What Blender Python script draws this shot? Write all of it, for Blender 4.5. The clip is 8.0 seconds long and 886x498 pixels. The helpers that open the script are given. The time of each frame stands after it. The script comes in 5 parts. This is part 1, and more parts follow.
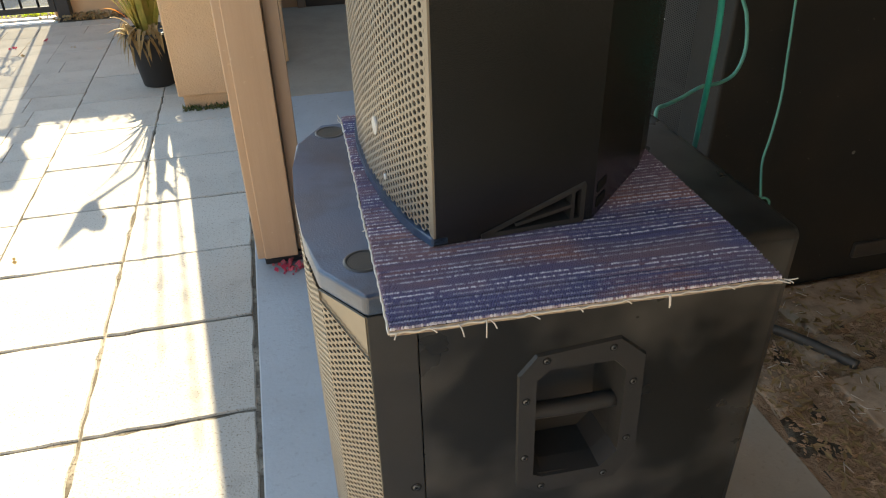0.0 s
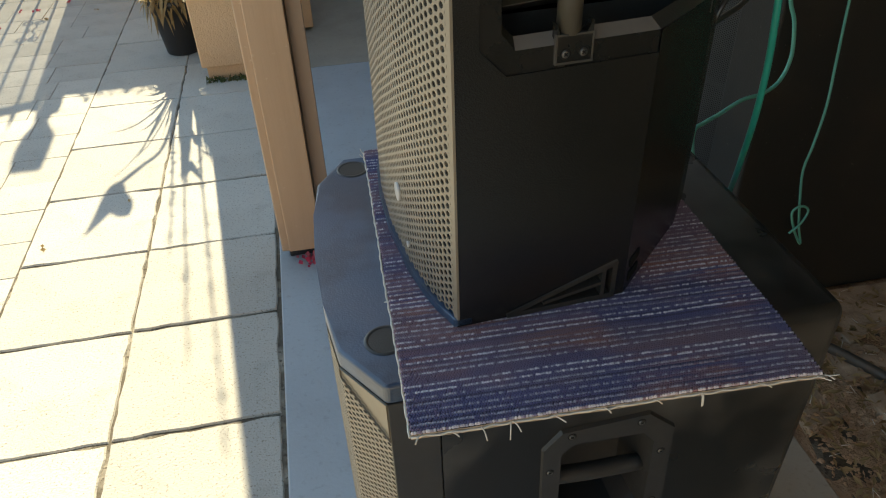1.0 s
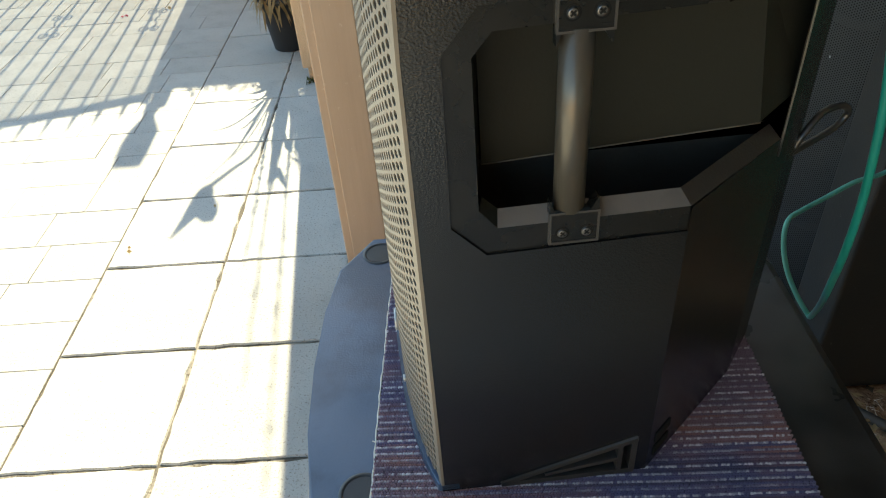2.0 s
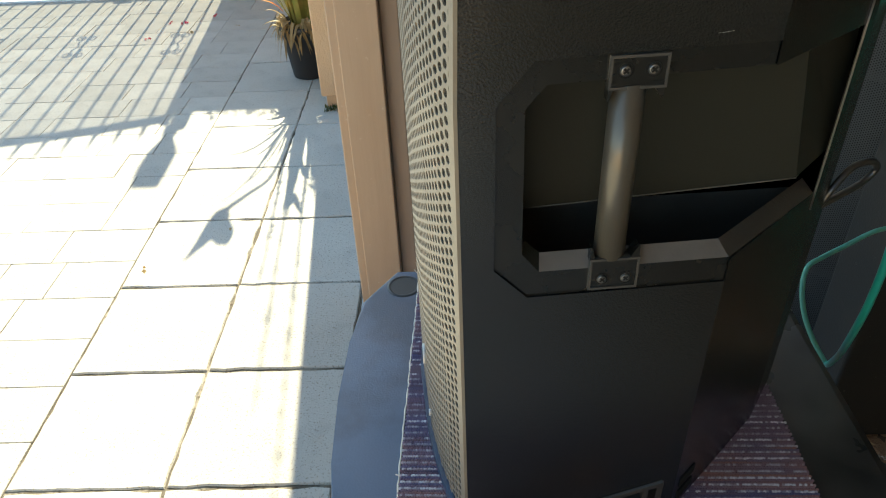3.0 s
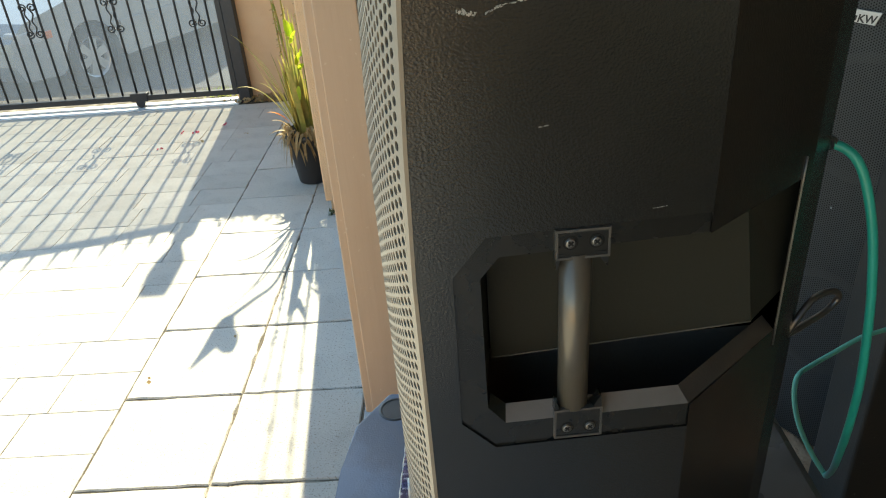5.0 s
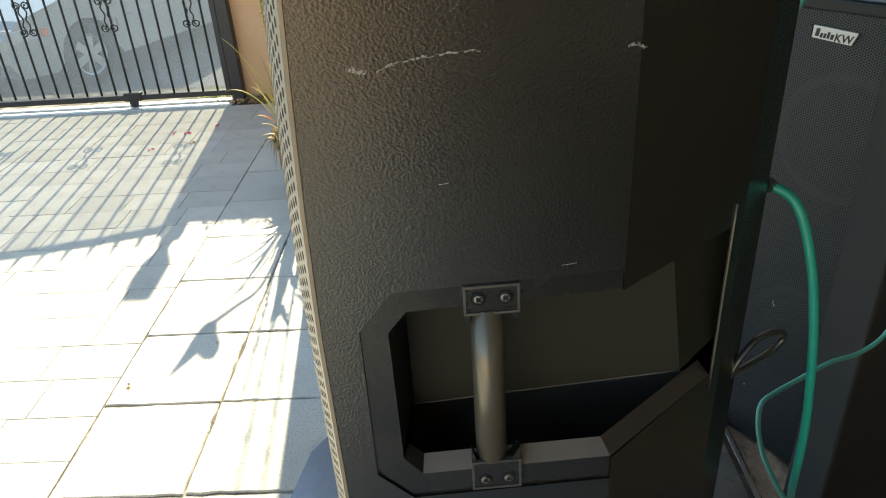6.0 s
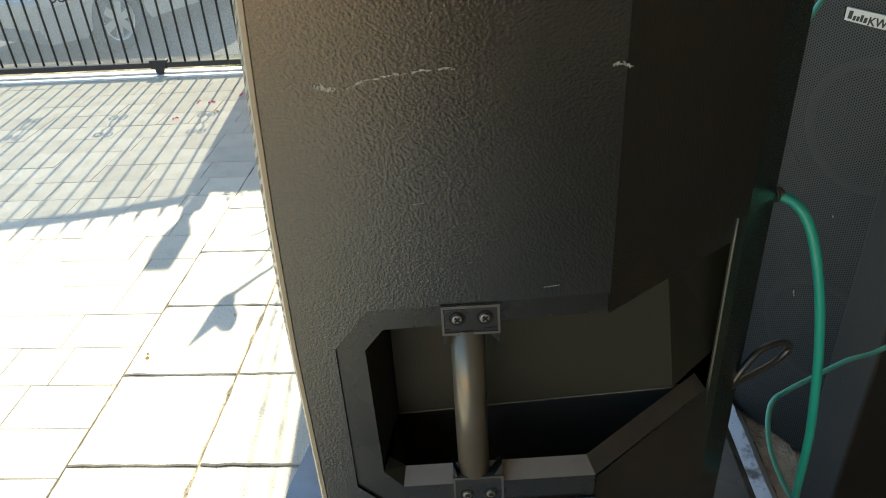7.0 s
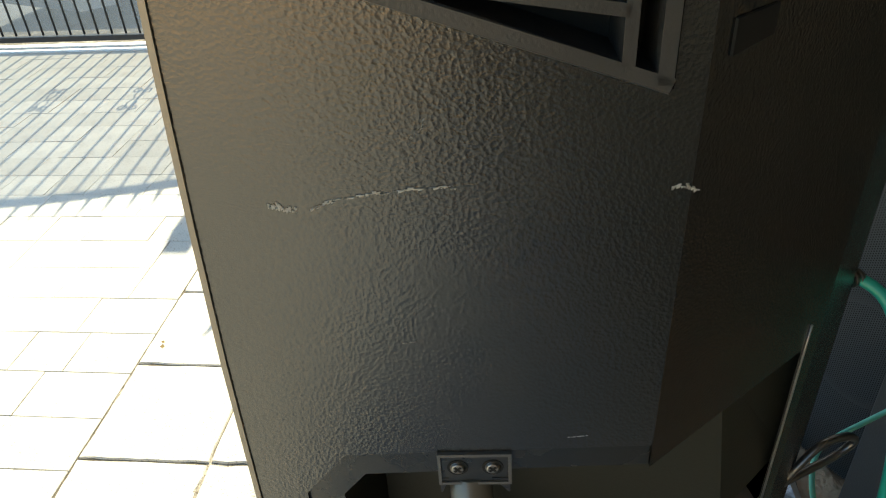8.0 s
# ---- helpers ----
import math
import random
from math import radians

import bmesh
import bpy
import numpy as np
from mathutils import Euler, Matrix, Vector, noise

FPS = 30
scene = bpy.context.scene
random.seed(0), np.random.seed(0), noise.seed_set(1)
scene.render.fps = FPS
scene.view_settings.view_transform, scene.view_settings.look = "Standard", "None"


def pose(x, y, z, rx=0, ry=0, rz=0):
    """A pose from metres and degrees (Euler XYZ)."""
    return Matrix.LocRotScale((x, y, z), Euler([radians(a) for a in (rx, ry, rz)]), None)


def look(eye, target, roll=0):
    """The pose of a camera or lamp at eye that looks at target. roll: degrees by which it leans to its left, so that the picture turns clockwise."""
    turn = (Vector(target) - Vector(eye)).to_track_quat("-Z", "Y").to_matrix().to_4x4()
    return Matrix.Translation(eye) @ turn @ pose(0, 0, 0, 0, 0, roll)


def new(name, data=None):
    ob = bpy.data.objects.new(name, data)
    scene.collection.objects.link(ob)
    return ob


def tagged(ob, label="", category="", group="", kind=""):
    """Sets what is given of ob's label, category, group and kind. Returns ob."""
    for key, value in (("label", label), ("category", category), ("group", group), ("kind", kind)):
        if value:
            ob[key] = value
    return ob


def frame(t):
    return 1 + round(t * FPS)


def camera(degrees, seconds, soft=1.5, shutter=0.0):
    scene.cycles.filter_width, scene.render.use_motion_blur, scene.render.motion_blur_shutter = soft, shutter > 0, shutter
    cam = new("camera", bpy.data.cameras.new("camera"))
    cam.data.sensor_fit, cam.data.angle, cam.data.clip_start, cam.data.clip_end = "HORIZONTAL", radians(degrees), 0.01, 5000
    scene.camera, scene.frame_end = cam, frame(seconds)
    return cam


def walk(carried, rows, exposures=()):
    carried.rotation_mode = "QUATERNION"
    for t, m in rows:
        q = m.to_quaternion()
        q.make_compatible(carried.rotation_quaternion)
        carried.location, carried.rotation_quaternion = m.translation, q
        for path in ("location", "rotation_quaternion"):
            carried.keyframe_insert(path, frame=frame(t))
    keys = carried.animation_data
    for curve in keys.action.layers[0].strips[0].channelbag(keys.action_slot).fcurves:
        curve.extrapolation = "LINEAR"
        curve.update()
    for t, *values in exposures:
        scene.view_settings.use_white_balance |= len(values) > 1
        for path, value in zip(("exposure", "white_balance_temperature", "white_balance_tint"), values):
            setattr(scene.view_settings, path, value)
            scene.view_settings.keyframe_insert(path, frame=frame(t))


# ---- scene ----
cam = camera(62.9, 8.0, soft=1.1)
PATH = [
    (0, (-0.218, 0.007, 1.323), (0.156, 1.653, 0.251), -1.4),
    (0.5, (-0.197, 0.046, 1.398), (0.035, 1.712, 0.316), -1.8),
    (1, (-0.186, 0.125, 1.442), (0.095, 1.699, 0.241), -2.3),
    (1.5, (-0.102, 0.226, 1.478), (0.093, 1.773, 0.225), -2.3),
    (2, (-0.029, 0.312, 1.514), (-0.064, 1.883, 0.277), -4.6),
    (2.2, (-0.031, 0.318, 1.521), (-0.074, 1.893, 0.289), -3.9),
    (3.3, (-0.067, 0.304, 1.545), (-0.109, 1.964, 0.43), -2.5),
    (3.5, (-0.069, 0.308, 1.559), (-0.122, 2.001, 0.496), -3.4),
    (4, (-0.057, 0.296, 1.575), (-0.121, 2.033, 0.587), -4.4),
    (4.5, (-0.044, 0.296, 1.582), (-0.119, 2.044, 0.613), -5.6),
    (5, (-0.02, 0.309, 1.595), (-0.082, 2.057, 0.625), -4.5),
    (5.2, (-0.008, 0.319, 1.601), (-0.043, 2.068, 0.632), -3.1),
    (6.3, (0.073, 0.342, 1.625), (-0.028, 2.083, 0.645), -4.8),
    (6.5, (0.085, 0.346, 1.629), (-0.055, 2.073, 0.63), -4.9),
    (7, (0.08, 0.371, 1.637), (-0.059, 2.072, 0.594), -3.9),
    (7.5, (0.111, 0.397, 1.652), (-0.08, 2.055, 0.55), -7.9),
    (8, (0.088, 0.504, 1.657), (-0.127, 2.153, 0.546), -3.9),
]
walk(cam, [(t, look(eye, target, roll)) for t, eye, target, roll in PATH], exposures=[(0, 1.8, 8200, 3), (0.3, 1.7, 8500, 2), (0.6, 1.45, 8500, 0), (0.9, 1.35, 8000, -2), (1.2, 1.4, 7900, -2), (1.5, 1.65, 7700, -3), (2.0, 1.75, 7250, -4), (5, 1.8, 7250, -4), (8, 1.88, 7250, -5)])


# ---- world and light ----
world = bpy.data.worlds.new("world")
scene.world = world
world.use_nodes = True
wn = world.node_tree.nodes
sky = wn.new("ShaderNodeTexSky")
sky.sky_type = "NISHITA"
sky.sun_disc = False
sky.dust_density, sky.ozone_density = 0.4, 2.5
SUN_EL, SUN_AZ = 33.4, -5.5     # degrees; azimuth from +y, minus is towards -x
sky.sun_elevation, sky.sun_rotation = radians(SUN_EL), radians(SUN_AZ)
world.node_tree.links.new(sky.outputs[0], wn["Background"].inputs[0])
wn["Background"].inputs[1].default_value = 0.15
sun = new("sun", bpy.data.lights.new("sun", "SUN"))
sun.data.energy, sun.data.angle, sun.data.color = 5.0, radians(0.53), (1.0, 0.93, 0.82)
sun.matrix_world = look((0, 0, 0), (-math.cos(radians(SUN_EL)) * math.sin(radians(SUN_AZ)), -math.cos(radians(SUN_EL)) * math.cos(radians(SUN_AZ)), -math.sin(radians(SUN_EL))))


# ---- helpers for building ----
def box(bm, x0, x1, y0, y1, z0, z1):
    v = [bm.verts.new(p) for p in ((x0, y0, z0), (x1, y0, z0), (x1, y1, z0), (x0, y1, z0), (x0, y0, z1), (x1, y0, z1), (x1, y1, z1), (x0, y1, z1))]
    return [bm.faces.new([v[i] for i in f]) for f in ((3, 2, 1, 0), (4, 5, 6, 7), (0, 1, 5, 4), (1, 2, 6, 5), (2, 3, 7, 6), (3, 0, 4, 7))]


def bevelled(bm, width=0.003, segments=2):
    bmesh.ops.bevel(bm, geom=bm.edges[:], offset=width, segments=segments, affect="EDGES", profile=0.5, clamp_overlap=True)
    return bm


def bbox(x0, x1, y0, y1, z0, z1, width=0.003, segments=2):
    bm = bmesh.new()
    box(bm, x0, x1, y0, y1, z0, z1)
    return bevelled(bm, width, segments)


def prism(bm, poly, z0, z1, caps=True):
    a, b = [bm.verts.new((x, y, z0)) for x, y in poly], [bm.verts.new((x, y, z1)) for x, y in poly]
    n = len(poly)
    if caps:
        bm.faces.new(a[::-1]), bm.faces.new(b)
    for i in range(n):
        bm.faces.new((a[i], a[(i + 1) % n], b[(i + 1) % n], b[i]))
    return a, b


def rod(bm, p, q, r0, r1=None, sides=12, caps=True):
    p, q = Vector(p), Vector(q)
    r1 = r0 if r1 is None else r1
    d = (q - p).normalized()
    u = d.orthogonal().normalized()
    w = d.cross(u)
    rings = []
    for c, r in ((p, r0), (q, r1)):
        rings.append([bm.verts.new(c + r * (math.cos(2 * math.pi * i / sides) * u + math.sin(2 * math.pi * i / sides) * w)) for i in range(sides)])
    for i in range(sides):
        f = bm.faces.new((rings[0][i], rings[0][(i + 1) % sides], rings[1][(i + 1) % sides], rings[1][i]))
        f.smooth = True
    if caps:
        bm.faces.new(rings[0][::-1]), bm.faces.new(rings[1])
    return bm


def glide(points, steps=8):
    pts = [Vector(p) for p in points]
    pts = [2 * pts[0] - pts[1]] + pts + [2 * pts[-1] - pts[-2]]
    out = []
    for i in range(1, len(pts) - 2):
        a, b, c, d = pts[i - 1:i + 3]
        for k in range(steps):
            t = k / steps
            out.append(0.5 * (2 * b + (c - a) * t + (2 * a - 5 * b + 4 * c - d) * t * t + (3 * b - a - 3 * c + d) * t ** 3))
    return out + [pts[-2]]


def tube(bm, points, radius, sides=8, steps=8):
    pts = glide(points, steps)
    rings, u = [], None
    for i, p in enumerate(pts):
        d = (pts[min(i + 1, len(pts) - 1)] - pts[max(i - 1, 0)]).normalized()
        u = d.orthogonal().normalized() if u is None else (u - d * u.dot(d)).normalized()
        w = d.cross(u)
        r = radius(i / (len(pts) - 1)) if callable(radius) else radius
        rings.append([bm.verts.new(p + r * (math.cos(2 * math.pi * k / sides) * u + math.sin(2 * math.pi * k / sides) * w)) for k in range(sides)])
    for a, b in zip(rings, rings[1:]):
        for k in range(sides):
            bm.faces.new((a[k], a[(k + 1) % sides], b[(k + 1) % sides], b[k])).smooth = True
    bm.faces.new(rings[0][::-1]), bm.faces.new(rings[-1])
    return bm


def plate(bm, loops, at):
    """A flat sheet with holes: loops of 2D points, placed in space by at(a, b)."""
    edges = []
    for loop in loops:
        v = [bm.verts.new(at(*p)) for p in loop]
        edges += [bm.edges.new((v[i], v[(i + 1) % len(v)])) for i in range(len(v))]
    bmesh.ops.triangle_fill(bm, edges=edges, use_beauty=True)


def band(bm, loop_a, loop_b):
    """A wall that joins two closed rows of points in space."""
    a, b = [bm.verts.new(p) for p in loop_a], [bm.verts.new(p) for p in loop_b]
    for i in range(len(a)):
        bm.faces.new((a[i], a[(i + 1) % len(a)], b[(i + 1) % len(a)], b[i]))


def mesh_of(name, bm, material):
    bmesh.ops.recalc_face_normals(bm, faces=bm.faces[:])
    me = bpy.data.meshes.new(name)
    bm.to_mesh(me)
    bm.free()
    me.materials.append(material)
    return me


def part(name, bm, material, parent, label=""):
    ob = new(name, mesh_of(name, bm, material))
    ob.parent = parent
    return tagged(ob, label)


def thing(name, label, category, m=None, group="", kind=""):
    ob = new(name)
    ob.empty_display_size = 0.05
    if m is not None:
        ob.matrix_world = m
    return tagged(ob, label, category, group, kind)


def solid(name, bm, material, label, category, m=None, group="", kind=""):
    ob = new(name, mesh_of(name, bm, material))
    if m is not None:
        ob.matrix_world = m
    return tagged(ob, label, category, group, kind)


# ---- materials ----
class Nodes:
    """A principled material with a few ready-made node chains."""

    def __init__(self, name, colour, rough=0.6, metal=0.0, spec=0.5):
        self.mat = bpy.data.materials.new(name)
        self.mat.use_nodes = True
        self.t = self.mat.node_tree
        self.b = self.t.nodes["Principled BSDF"]
        self.b.inputs["Base Color"].default_value = (*colour, 1)
        self.b.inputs["Roughness"].default_value = rough
        self.b.inputs["Metallic"].default_value = metal
        self.b.inputs["Specular IOR Level"].default_value = spec
        self.co = self.t.nodes.new("ShaderNodeTexCoord").outputs["Object"]
        self.colour, self.height = None, None
        self.base = colour

    def node(self, kind, **values):
        n = self.t.nodes.new(kind)
        for k, v in values.items():
            n.inputs[k].default_value = v
        return n

    def link(self, a, b):
        self.t.links.new(a, b)

    def stretch(self, x, y, z):
        m = self.node("ShaderNodeMapping", Scale=(x, y, z))
        self.link(self.co, m.inputs["Vector"])
        return m.outputs[0]

    def noise(self, scale, detail=4.0, rough=0.6, co=None):
        n = self.node("ShaderNodeTexNoise", Scale=scale, Detail=detail, Roughness=rough)
        self.link(co or self.co, n.inputs["Vector"])
        return n.outputs["Fac"]

    def cells(self, scale, co=None):
        n = self.node("ShaderNodeTexVoronoi", Scale=scale)
        self.link(co or self.co, n.inputs["Vector"])
        return n.outputs["Distance"]

    def ramp(self, value, low, high, a=0.0, b=1.0):
        n = self.node("ShaderNodeMapRange", **{"From Min": low, "From Max": high, "To Min": a, "To Max": b})
        self.link(value, n.inputs["Value"])
        return n.outputs[0]

    def mix(self, fac, colour):
        n = self.t.nodes.new("ShaderNodeMix")
        n.data_type = "RGBA"
        self.link(fac, n.inputs["Factor"])
        if self.colour is None:
            n.inputs["A"].default_value = (*self.base, 1)
        else:
            self.link(self.colour, n.inputs["A"])
        n.inputs["B"].default_value = (*colour, 1)
        self.colour = n.outputs["Result"]
        self.link(self.colour, self.b.inputs["Base Color"])
        return self

    def random(self, low, high):
        """Lighter and darker pieces, by object."""
        info = self.t.nodes.new("ShaderNodeObjectInfo")
        n = self.node("ShaderNodeHueSaturation")
        self.link(self.ramp(info.outputs["Random"], 0, 1, low, high), n.inputs["Value"])
        if self.colour is None:
            n.inputs["Color"].default_value = (*self.base, 1)
        else:
            self.link(self.colour, n.inputs["Color"])
        self.colour = n.outputs[0]
        self.link(self.colour, self.b.inputs["Base Color"])
        return self

    def rough(self, value, low, high, a, b):
        self.link(self.ramp(value, low, high, a, b), self.b.inputs["Roughness"])
        return self

    def bump(self, value, distance, strength=1.0):
        n = self.node("ShaderNodeBump", Distance=distance, Strength=strength)
        self.link(value, n.inputs["Height"])
        if self.height is not None:
            self.link(self.height, n.inputs["Normal"])
        self.height = n.outputs[0]
        self.link(self.height, self.b.inputs["Normal"])
        return self


def make_paver(name, colour):
    n = Nodes(name, colour, 0.9, spec=0.2)
    n.random(0.9, 1.08)
    n.mix(n.ramp(n.noise(3.0), 0.45, 0.75, 0, 0.35), (0.36, 0.32, 0.27))
    n.mix(n.ramp(n.noise(9.0, 6), 0.56, 0.72, 0, 0.35), (0.30, 0.27, 0.23))
    n.mix(n.ramp(n.noise(150.0, 3), 0.58, 0.66, 0, 0.7), (0.20, 0.16, 0.12))
    n.mix(n.ramp(n.noise(38.0, 5, 0.7), 0.62, 0.70, 0, 0.45), (0.24, 0.20, 0.15))
    n.bump(n.noise(160.0, 3), 0.003, 0.8).bump(n.noise(25.0), 0.004, 0.4)
    return n.mat


M_PAVER = make_paver("paver_concrete", (0.53, 0.485, 0.415))

n = Nodes("slab_concrete", (0.40, 0.415, 0.42), 0.75, spec=0.3)
n.mix(n.ramp(n.noise(4.0, 6), 0.42, 0.7, 0, 0.4), (0.30, 0.29, 0.28)).mix(n.ramp(n.noise(60.0, 3), 0.58, 0.7, 0, 0.3), (0.24, 0.23, 0.21))
n.bump(n.noise(90.0, 4), 0.0015, 0.5)
M_SLAB = n.mat

n = Nodes("tan_concrete", (0.40, 0.35, 0.28), 0.85, spec=0.2)
n.mix(n.ramp(n.noise(5.0, 6), 0.42, 0.7, 0, 0.4), (0.27, 0.23, 0.18)).mix(n.ramp(n.noise(70.0, 3), 0.58, 0.7, 0, 0.3), (0.22, 0.18, 0.14))
n.bump(n.noise(90.0, 4), 0.0015, 0.5)
M_SLABTAN = n.mat

n = Nodes("joint_soil", (0.13, 0.108, 0.08), 0.95, spec=0.1)
n.mix(n.ramp(n.noise(7.0, 5), 0.48, 0.64, 0, 0.9), (0.36, 0.31, 0.24)).mix(n.ramp(n.noise(60.0), 0.55, 0.62, 0, 0.8), (0.08, 0.06, 0.045)).bump(n.noise(120.0), 0.004)
M_JOINT = n.mat

n = Nodes("garden_dirt", (0.56, 0.38, 0.24), 0.95, spec=0.1)
n.mix(n.ramp(n.noise(9.0, 6), 0.42, 0.66, 0, 0.8), (0.27, 0.17, 0.105)).mix(n.ramp(n.noise(55.0, 5), 0.55, 0.68, 0, 0.6), (0.48, 0.34, 0.22))
n.bump(n.noise(45.0, 6), 0.02, 0.9)
M_DIRT = n.mat

n = Nodes("flagstone", (0.52, 0.385, 0.265), 0.9, spec=0.2)
n.mix(n.ramp(n.noise(14.0, 6), 0.4, 0.66, 0, 0.7), (0.25, 0.175, 0.115)).bump(n.noise(60.0, 5), 0.004, 0.7)
M_FLAG = n.mat

n = Nodes("asphalt", (0.15, 0.15, 0.153), 0.9, spec=0.3)
n.mix(n.ramp(n.noise(1.2, 5), 0.4, 0.7, 0, 0.6), (0.19, 0.187, 0.18)).bump(n.noise(140.0), 0.004)
M_ASPHALT = n.mat

n = Nodes("stucco", (0.60, 0.40, 0.24), 0.95, spec=0.15)
n.mix(n.ramp(n.noise(5.0, 6), 0.45, 0.75, 0, 0.35), (0.48, 0.31, 0.19)).mix(n.ramp(n.noise(2.0, 3), 0.5, 0.75, 0, 0.3), (0.66, 0.50, 0.34))
n.bump(n.noise(130.0, 5), 0.004, 0.8).bump(n.noise(14.0), 0.006, 0.4)
M_STUCCO = n.mat

n = Nodes("brown_stucco", (0.34, 0.25, 0.17), 0.95, spec=0.15)
n.mix(n.ramp(n.noise(5.0, 6), 0.45, 0.75, 0, 0.4), (0.19, 0.13, 0.09)).bump(n.noise(130.0, 5), 0.004, 0.8)
M_BROWN = n.mat

n = Nodes("dark_timber", (0.24, 0.185, 0.13), 0.8, spec=0.2)
n.mix(n.ramp(n.noise(6.0, 6, co=n.stretch(1, 8, 1)), 0.45, 0.7, 0, 0.5), (0.12, 0.09, 0.065)).bump(n.noise(60.0, 4), 0.003, 0.6)
M_TIMBER = n.mat

n = Nodes("painted_post", (0.44, 0.305, 0.205), 0.6, spec=0.35)
n.mix(n.ramp(n.noise(6.0, 5, co=n.stretch(1, 1, 0.2)), 0.45, 0.75, 0, 0.35), (0.30, 0.19, 0.115)).mix(n.ramp(n.noise(60.0, 3), 0.66, 0.72, 0, 0.5), (0.55, 0.42, 0.30))
n.bump(n.noise(50.0, 4, co=n.stretch(1, 1, 0.06)), 0.002, 0.5)
M_POST = n.mat

n = Nodes("darker_brown_trim", (0.31, 0.225, 0.165), 0.65, spec=0.3)
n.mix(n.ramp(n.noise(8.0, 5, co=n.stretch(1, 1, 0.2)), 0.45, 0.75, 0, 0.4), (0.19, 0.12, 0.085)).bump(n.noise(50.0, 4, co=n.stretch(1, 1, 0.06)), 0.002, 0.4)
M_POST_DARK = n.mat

# black pebble-textured paint of the loudspeakers
def make_paint(name, low, high, grain, dust=0.0, gloss=0.9):
    n = Nodes(name, (0.009, 0.0092, 0.008), 0.4, spec=gloss)
    n.mix(n.ramp(n.noise(5.0, 5), 0.46, 0.75, 0, 0.6), (0.013, 0.0128, 0.011)).mix(n.ramp(n.noise(300.0, 2), 0.72, 0.78, 0, 0.25), (0.10, 0.095, 0.085))
    if dust:
        n.mix(n.ramp(n.noise(5.5, 3, 0.5), 0.44, 0.68, 0, dust), (0.085, 0.080, 0.070))
    n.rough(n.noise(7.0, 4), 0.35, 0.7, low, high)
    n.bump(n.noise(grain * 0.52, 2, 0.5), 0.0006, 0.13).bump(n.cells(grain * 0.6), 0.0005, 0.24).bump(n.noise(grain * 1.3, 2), 0.0004, 0.18)
    return n.mat


M_PAINT = make_paint("speaker_paint", 0.20, 0.28, 900.0)
M_SUBPAINT = make_paint("subwoofer_paint", 0.26, 0.44, 900.0, 0.9, 0.5)

n = Nodes("smooth_black_plastic", (0.031, 0.030, 0.028), 0.38, spec=0.5)
n.mix(n.ramp(n.noise(12.0, 5), 0.5, 0.75, 0, 0.5), (0.045, 0.042, 0.038)).rough(n.noise(20.0), 0.3, 0.7, 0.30, 0.5).bump(n.noise(500.0, 2), 0.0006, 0.35)
M_PLASTIC = n.mat

# blue in the colour stands for sky reflected in dusty black plastic
n = Nodes("sky_tinted_dusty_plastic", (0.010, 0.028, 0.062), 0.42, spec=1.0)
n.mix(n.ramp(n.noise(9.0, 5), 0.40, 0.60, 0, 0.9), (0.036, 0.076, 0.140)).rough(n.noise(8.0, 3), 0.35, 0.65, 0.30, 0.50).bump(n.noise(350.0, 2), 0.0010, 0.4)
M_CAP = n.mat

n = Nodes("dark_grey_worn_plastic", (0.055, 0.051, 0.045), 0.36, spec=0.8)
n.mix(n.ramp(n.noise(22.0, 5), 0.48, 0.7, 0, 0.5), (0.085, 0.08, 0.07)).bump(n.noise(400.0, 2), 0.0007, 0.4)
M_GREY = n.mat

# paler than the bezel: light caught by the upturned sill is in the colour
n = Nodes("sky_lit_sill_plastic", (0.15, 0.138, 0.122), 0.4, spec=0.7)
n.mix(n.ramp(n.noise(30.0, 5), 0.48, 0.7, 0, 0.5), (0.10, 0.092, 0.08)).bump(n.noise(300.0, 2), 0.0004, 0.3)
M_SILL = n.mat

n = Nodes("pocket_plastic", (0.022, 0.023, 0.017), 0.5, spec=0.3)
n.bump(n.noise(400.0, 2), 0.0005, 0.3)
M_POCKET = n.mat

n = Nodes("bezel_plastic", (0.011, 0.011, 0.0095), 0.3, spec=0.6)
n.mix(n.ramp(n.noise(14.0, 5), 0.5, 0.75, 0, 0.5), (0.018, 0.017, 0.015)).rough(n.noise(20.0), 0.3, 0.7, 0.22, 0.32).bump(n.noise(600.0, 2), 0.0003, 0.25)
M_BEZEL = n.mat

# near-black for linings; also painted shade in sockets and screw crosses
M_VOID = Nodes("lining_and_recess_shade", (0.018, 0.018, 0.017), 0.85, spec=0.1).mat

# tan in the colour carries warm light reflected off the sunlit paving
n = Nodes("warm_lit_grille_steel", (0.24, 0.207, 0.162), 0.45, metal=0.35)
n.mix(n.ramp(n.noise(9.0, 4), 0.45, 0.7, 0, 0.5), (0.33, 0.287, 0.222)).bump(n.noise(300.0, 2), 0.0006, 0.4)
M_GRILLE = n.mat

n = Nodes("screw_steel", (0.22, 0.215, 0.205), 0.32, metal=0.9)
n.bump(n.noise(500.0), 0.0004)
M_SCREW = n.mat

n = Nodes("handle_bar_metal", (0.13, 0.118, 0.095), 0.30, metal=0.45)
n.rough(n.noise(14.0, 3), 0.3, 0.7, 0.27, 0.36).bump(n.noise(400.0, 2), 0.0002, 0.3)
M_BAR = n.mat

n = Nodes("scraped_paint", (0.34, 0.325, 0.29), 0.8, spec=0.2)
n.mix(n.ramp(n.noise(180.0), 0.5, 0.6, 0, 0.8), (0.12, 0.115, 0.10))
M_SCRAPE = n.mat

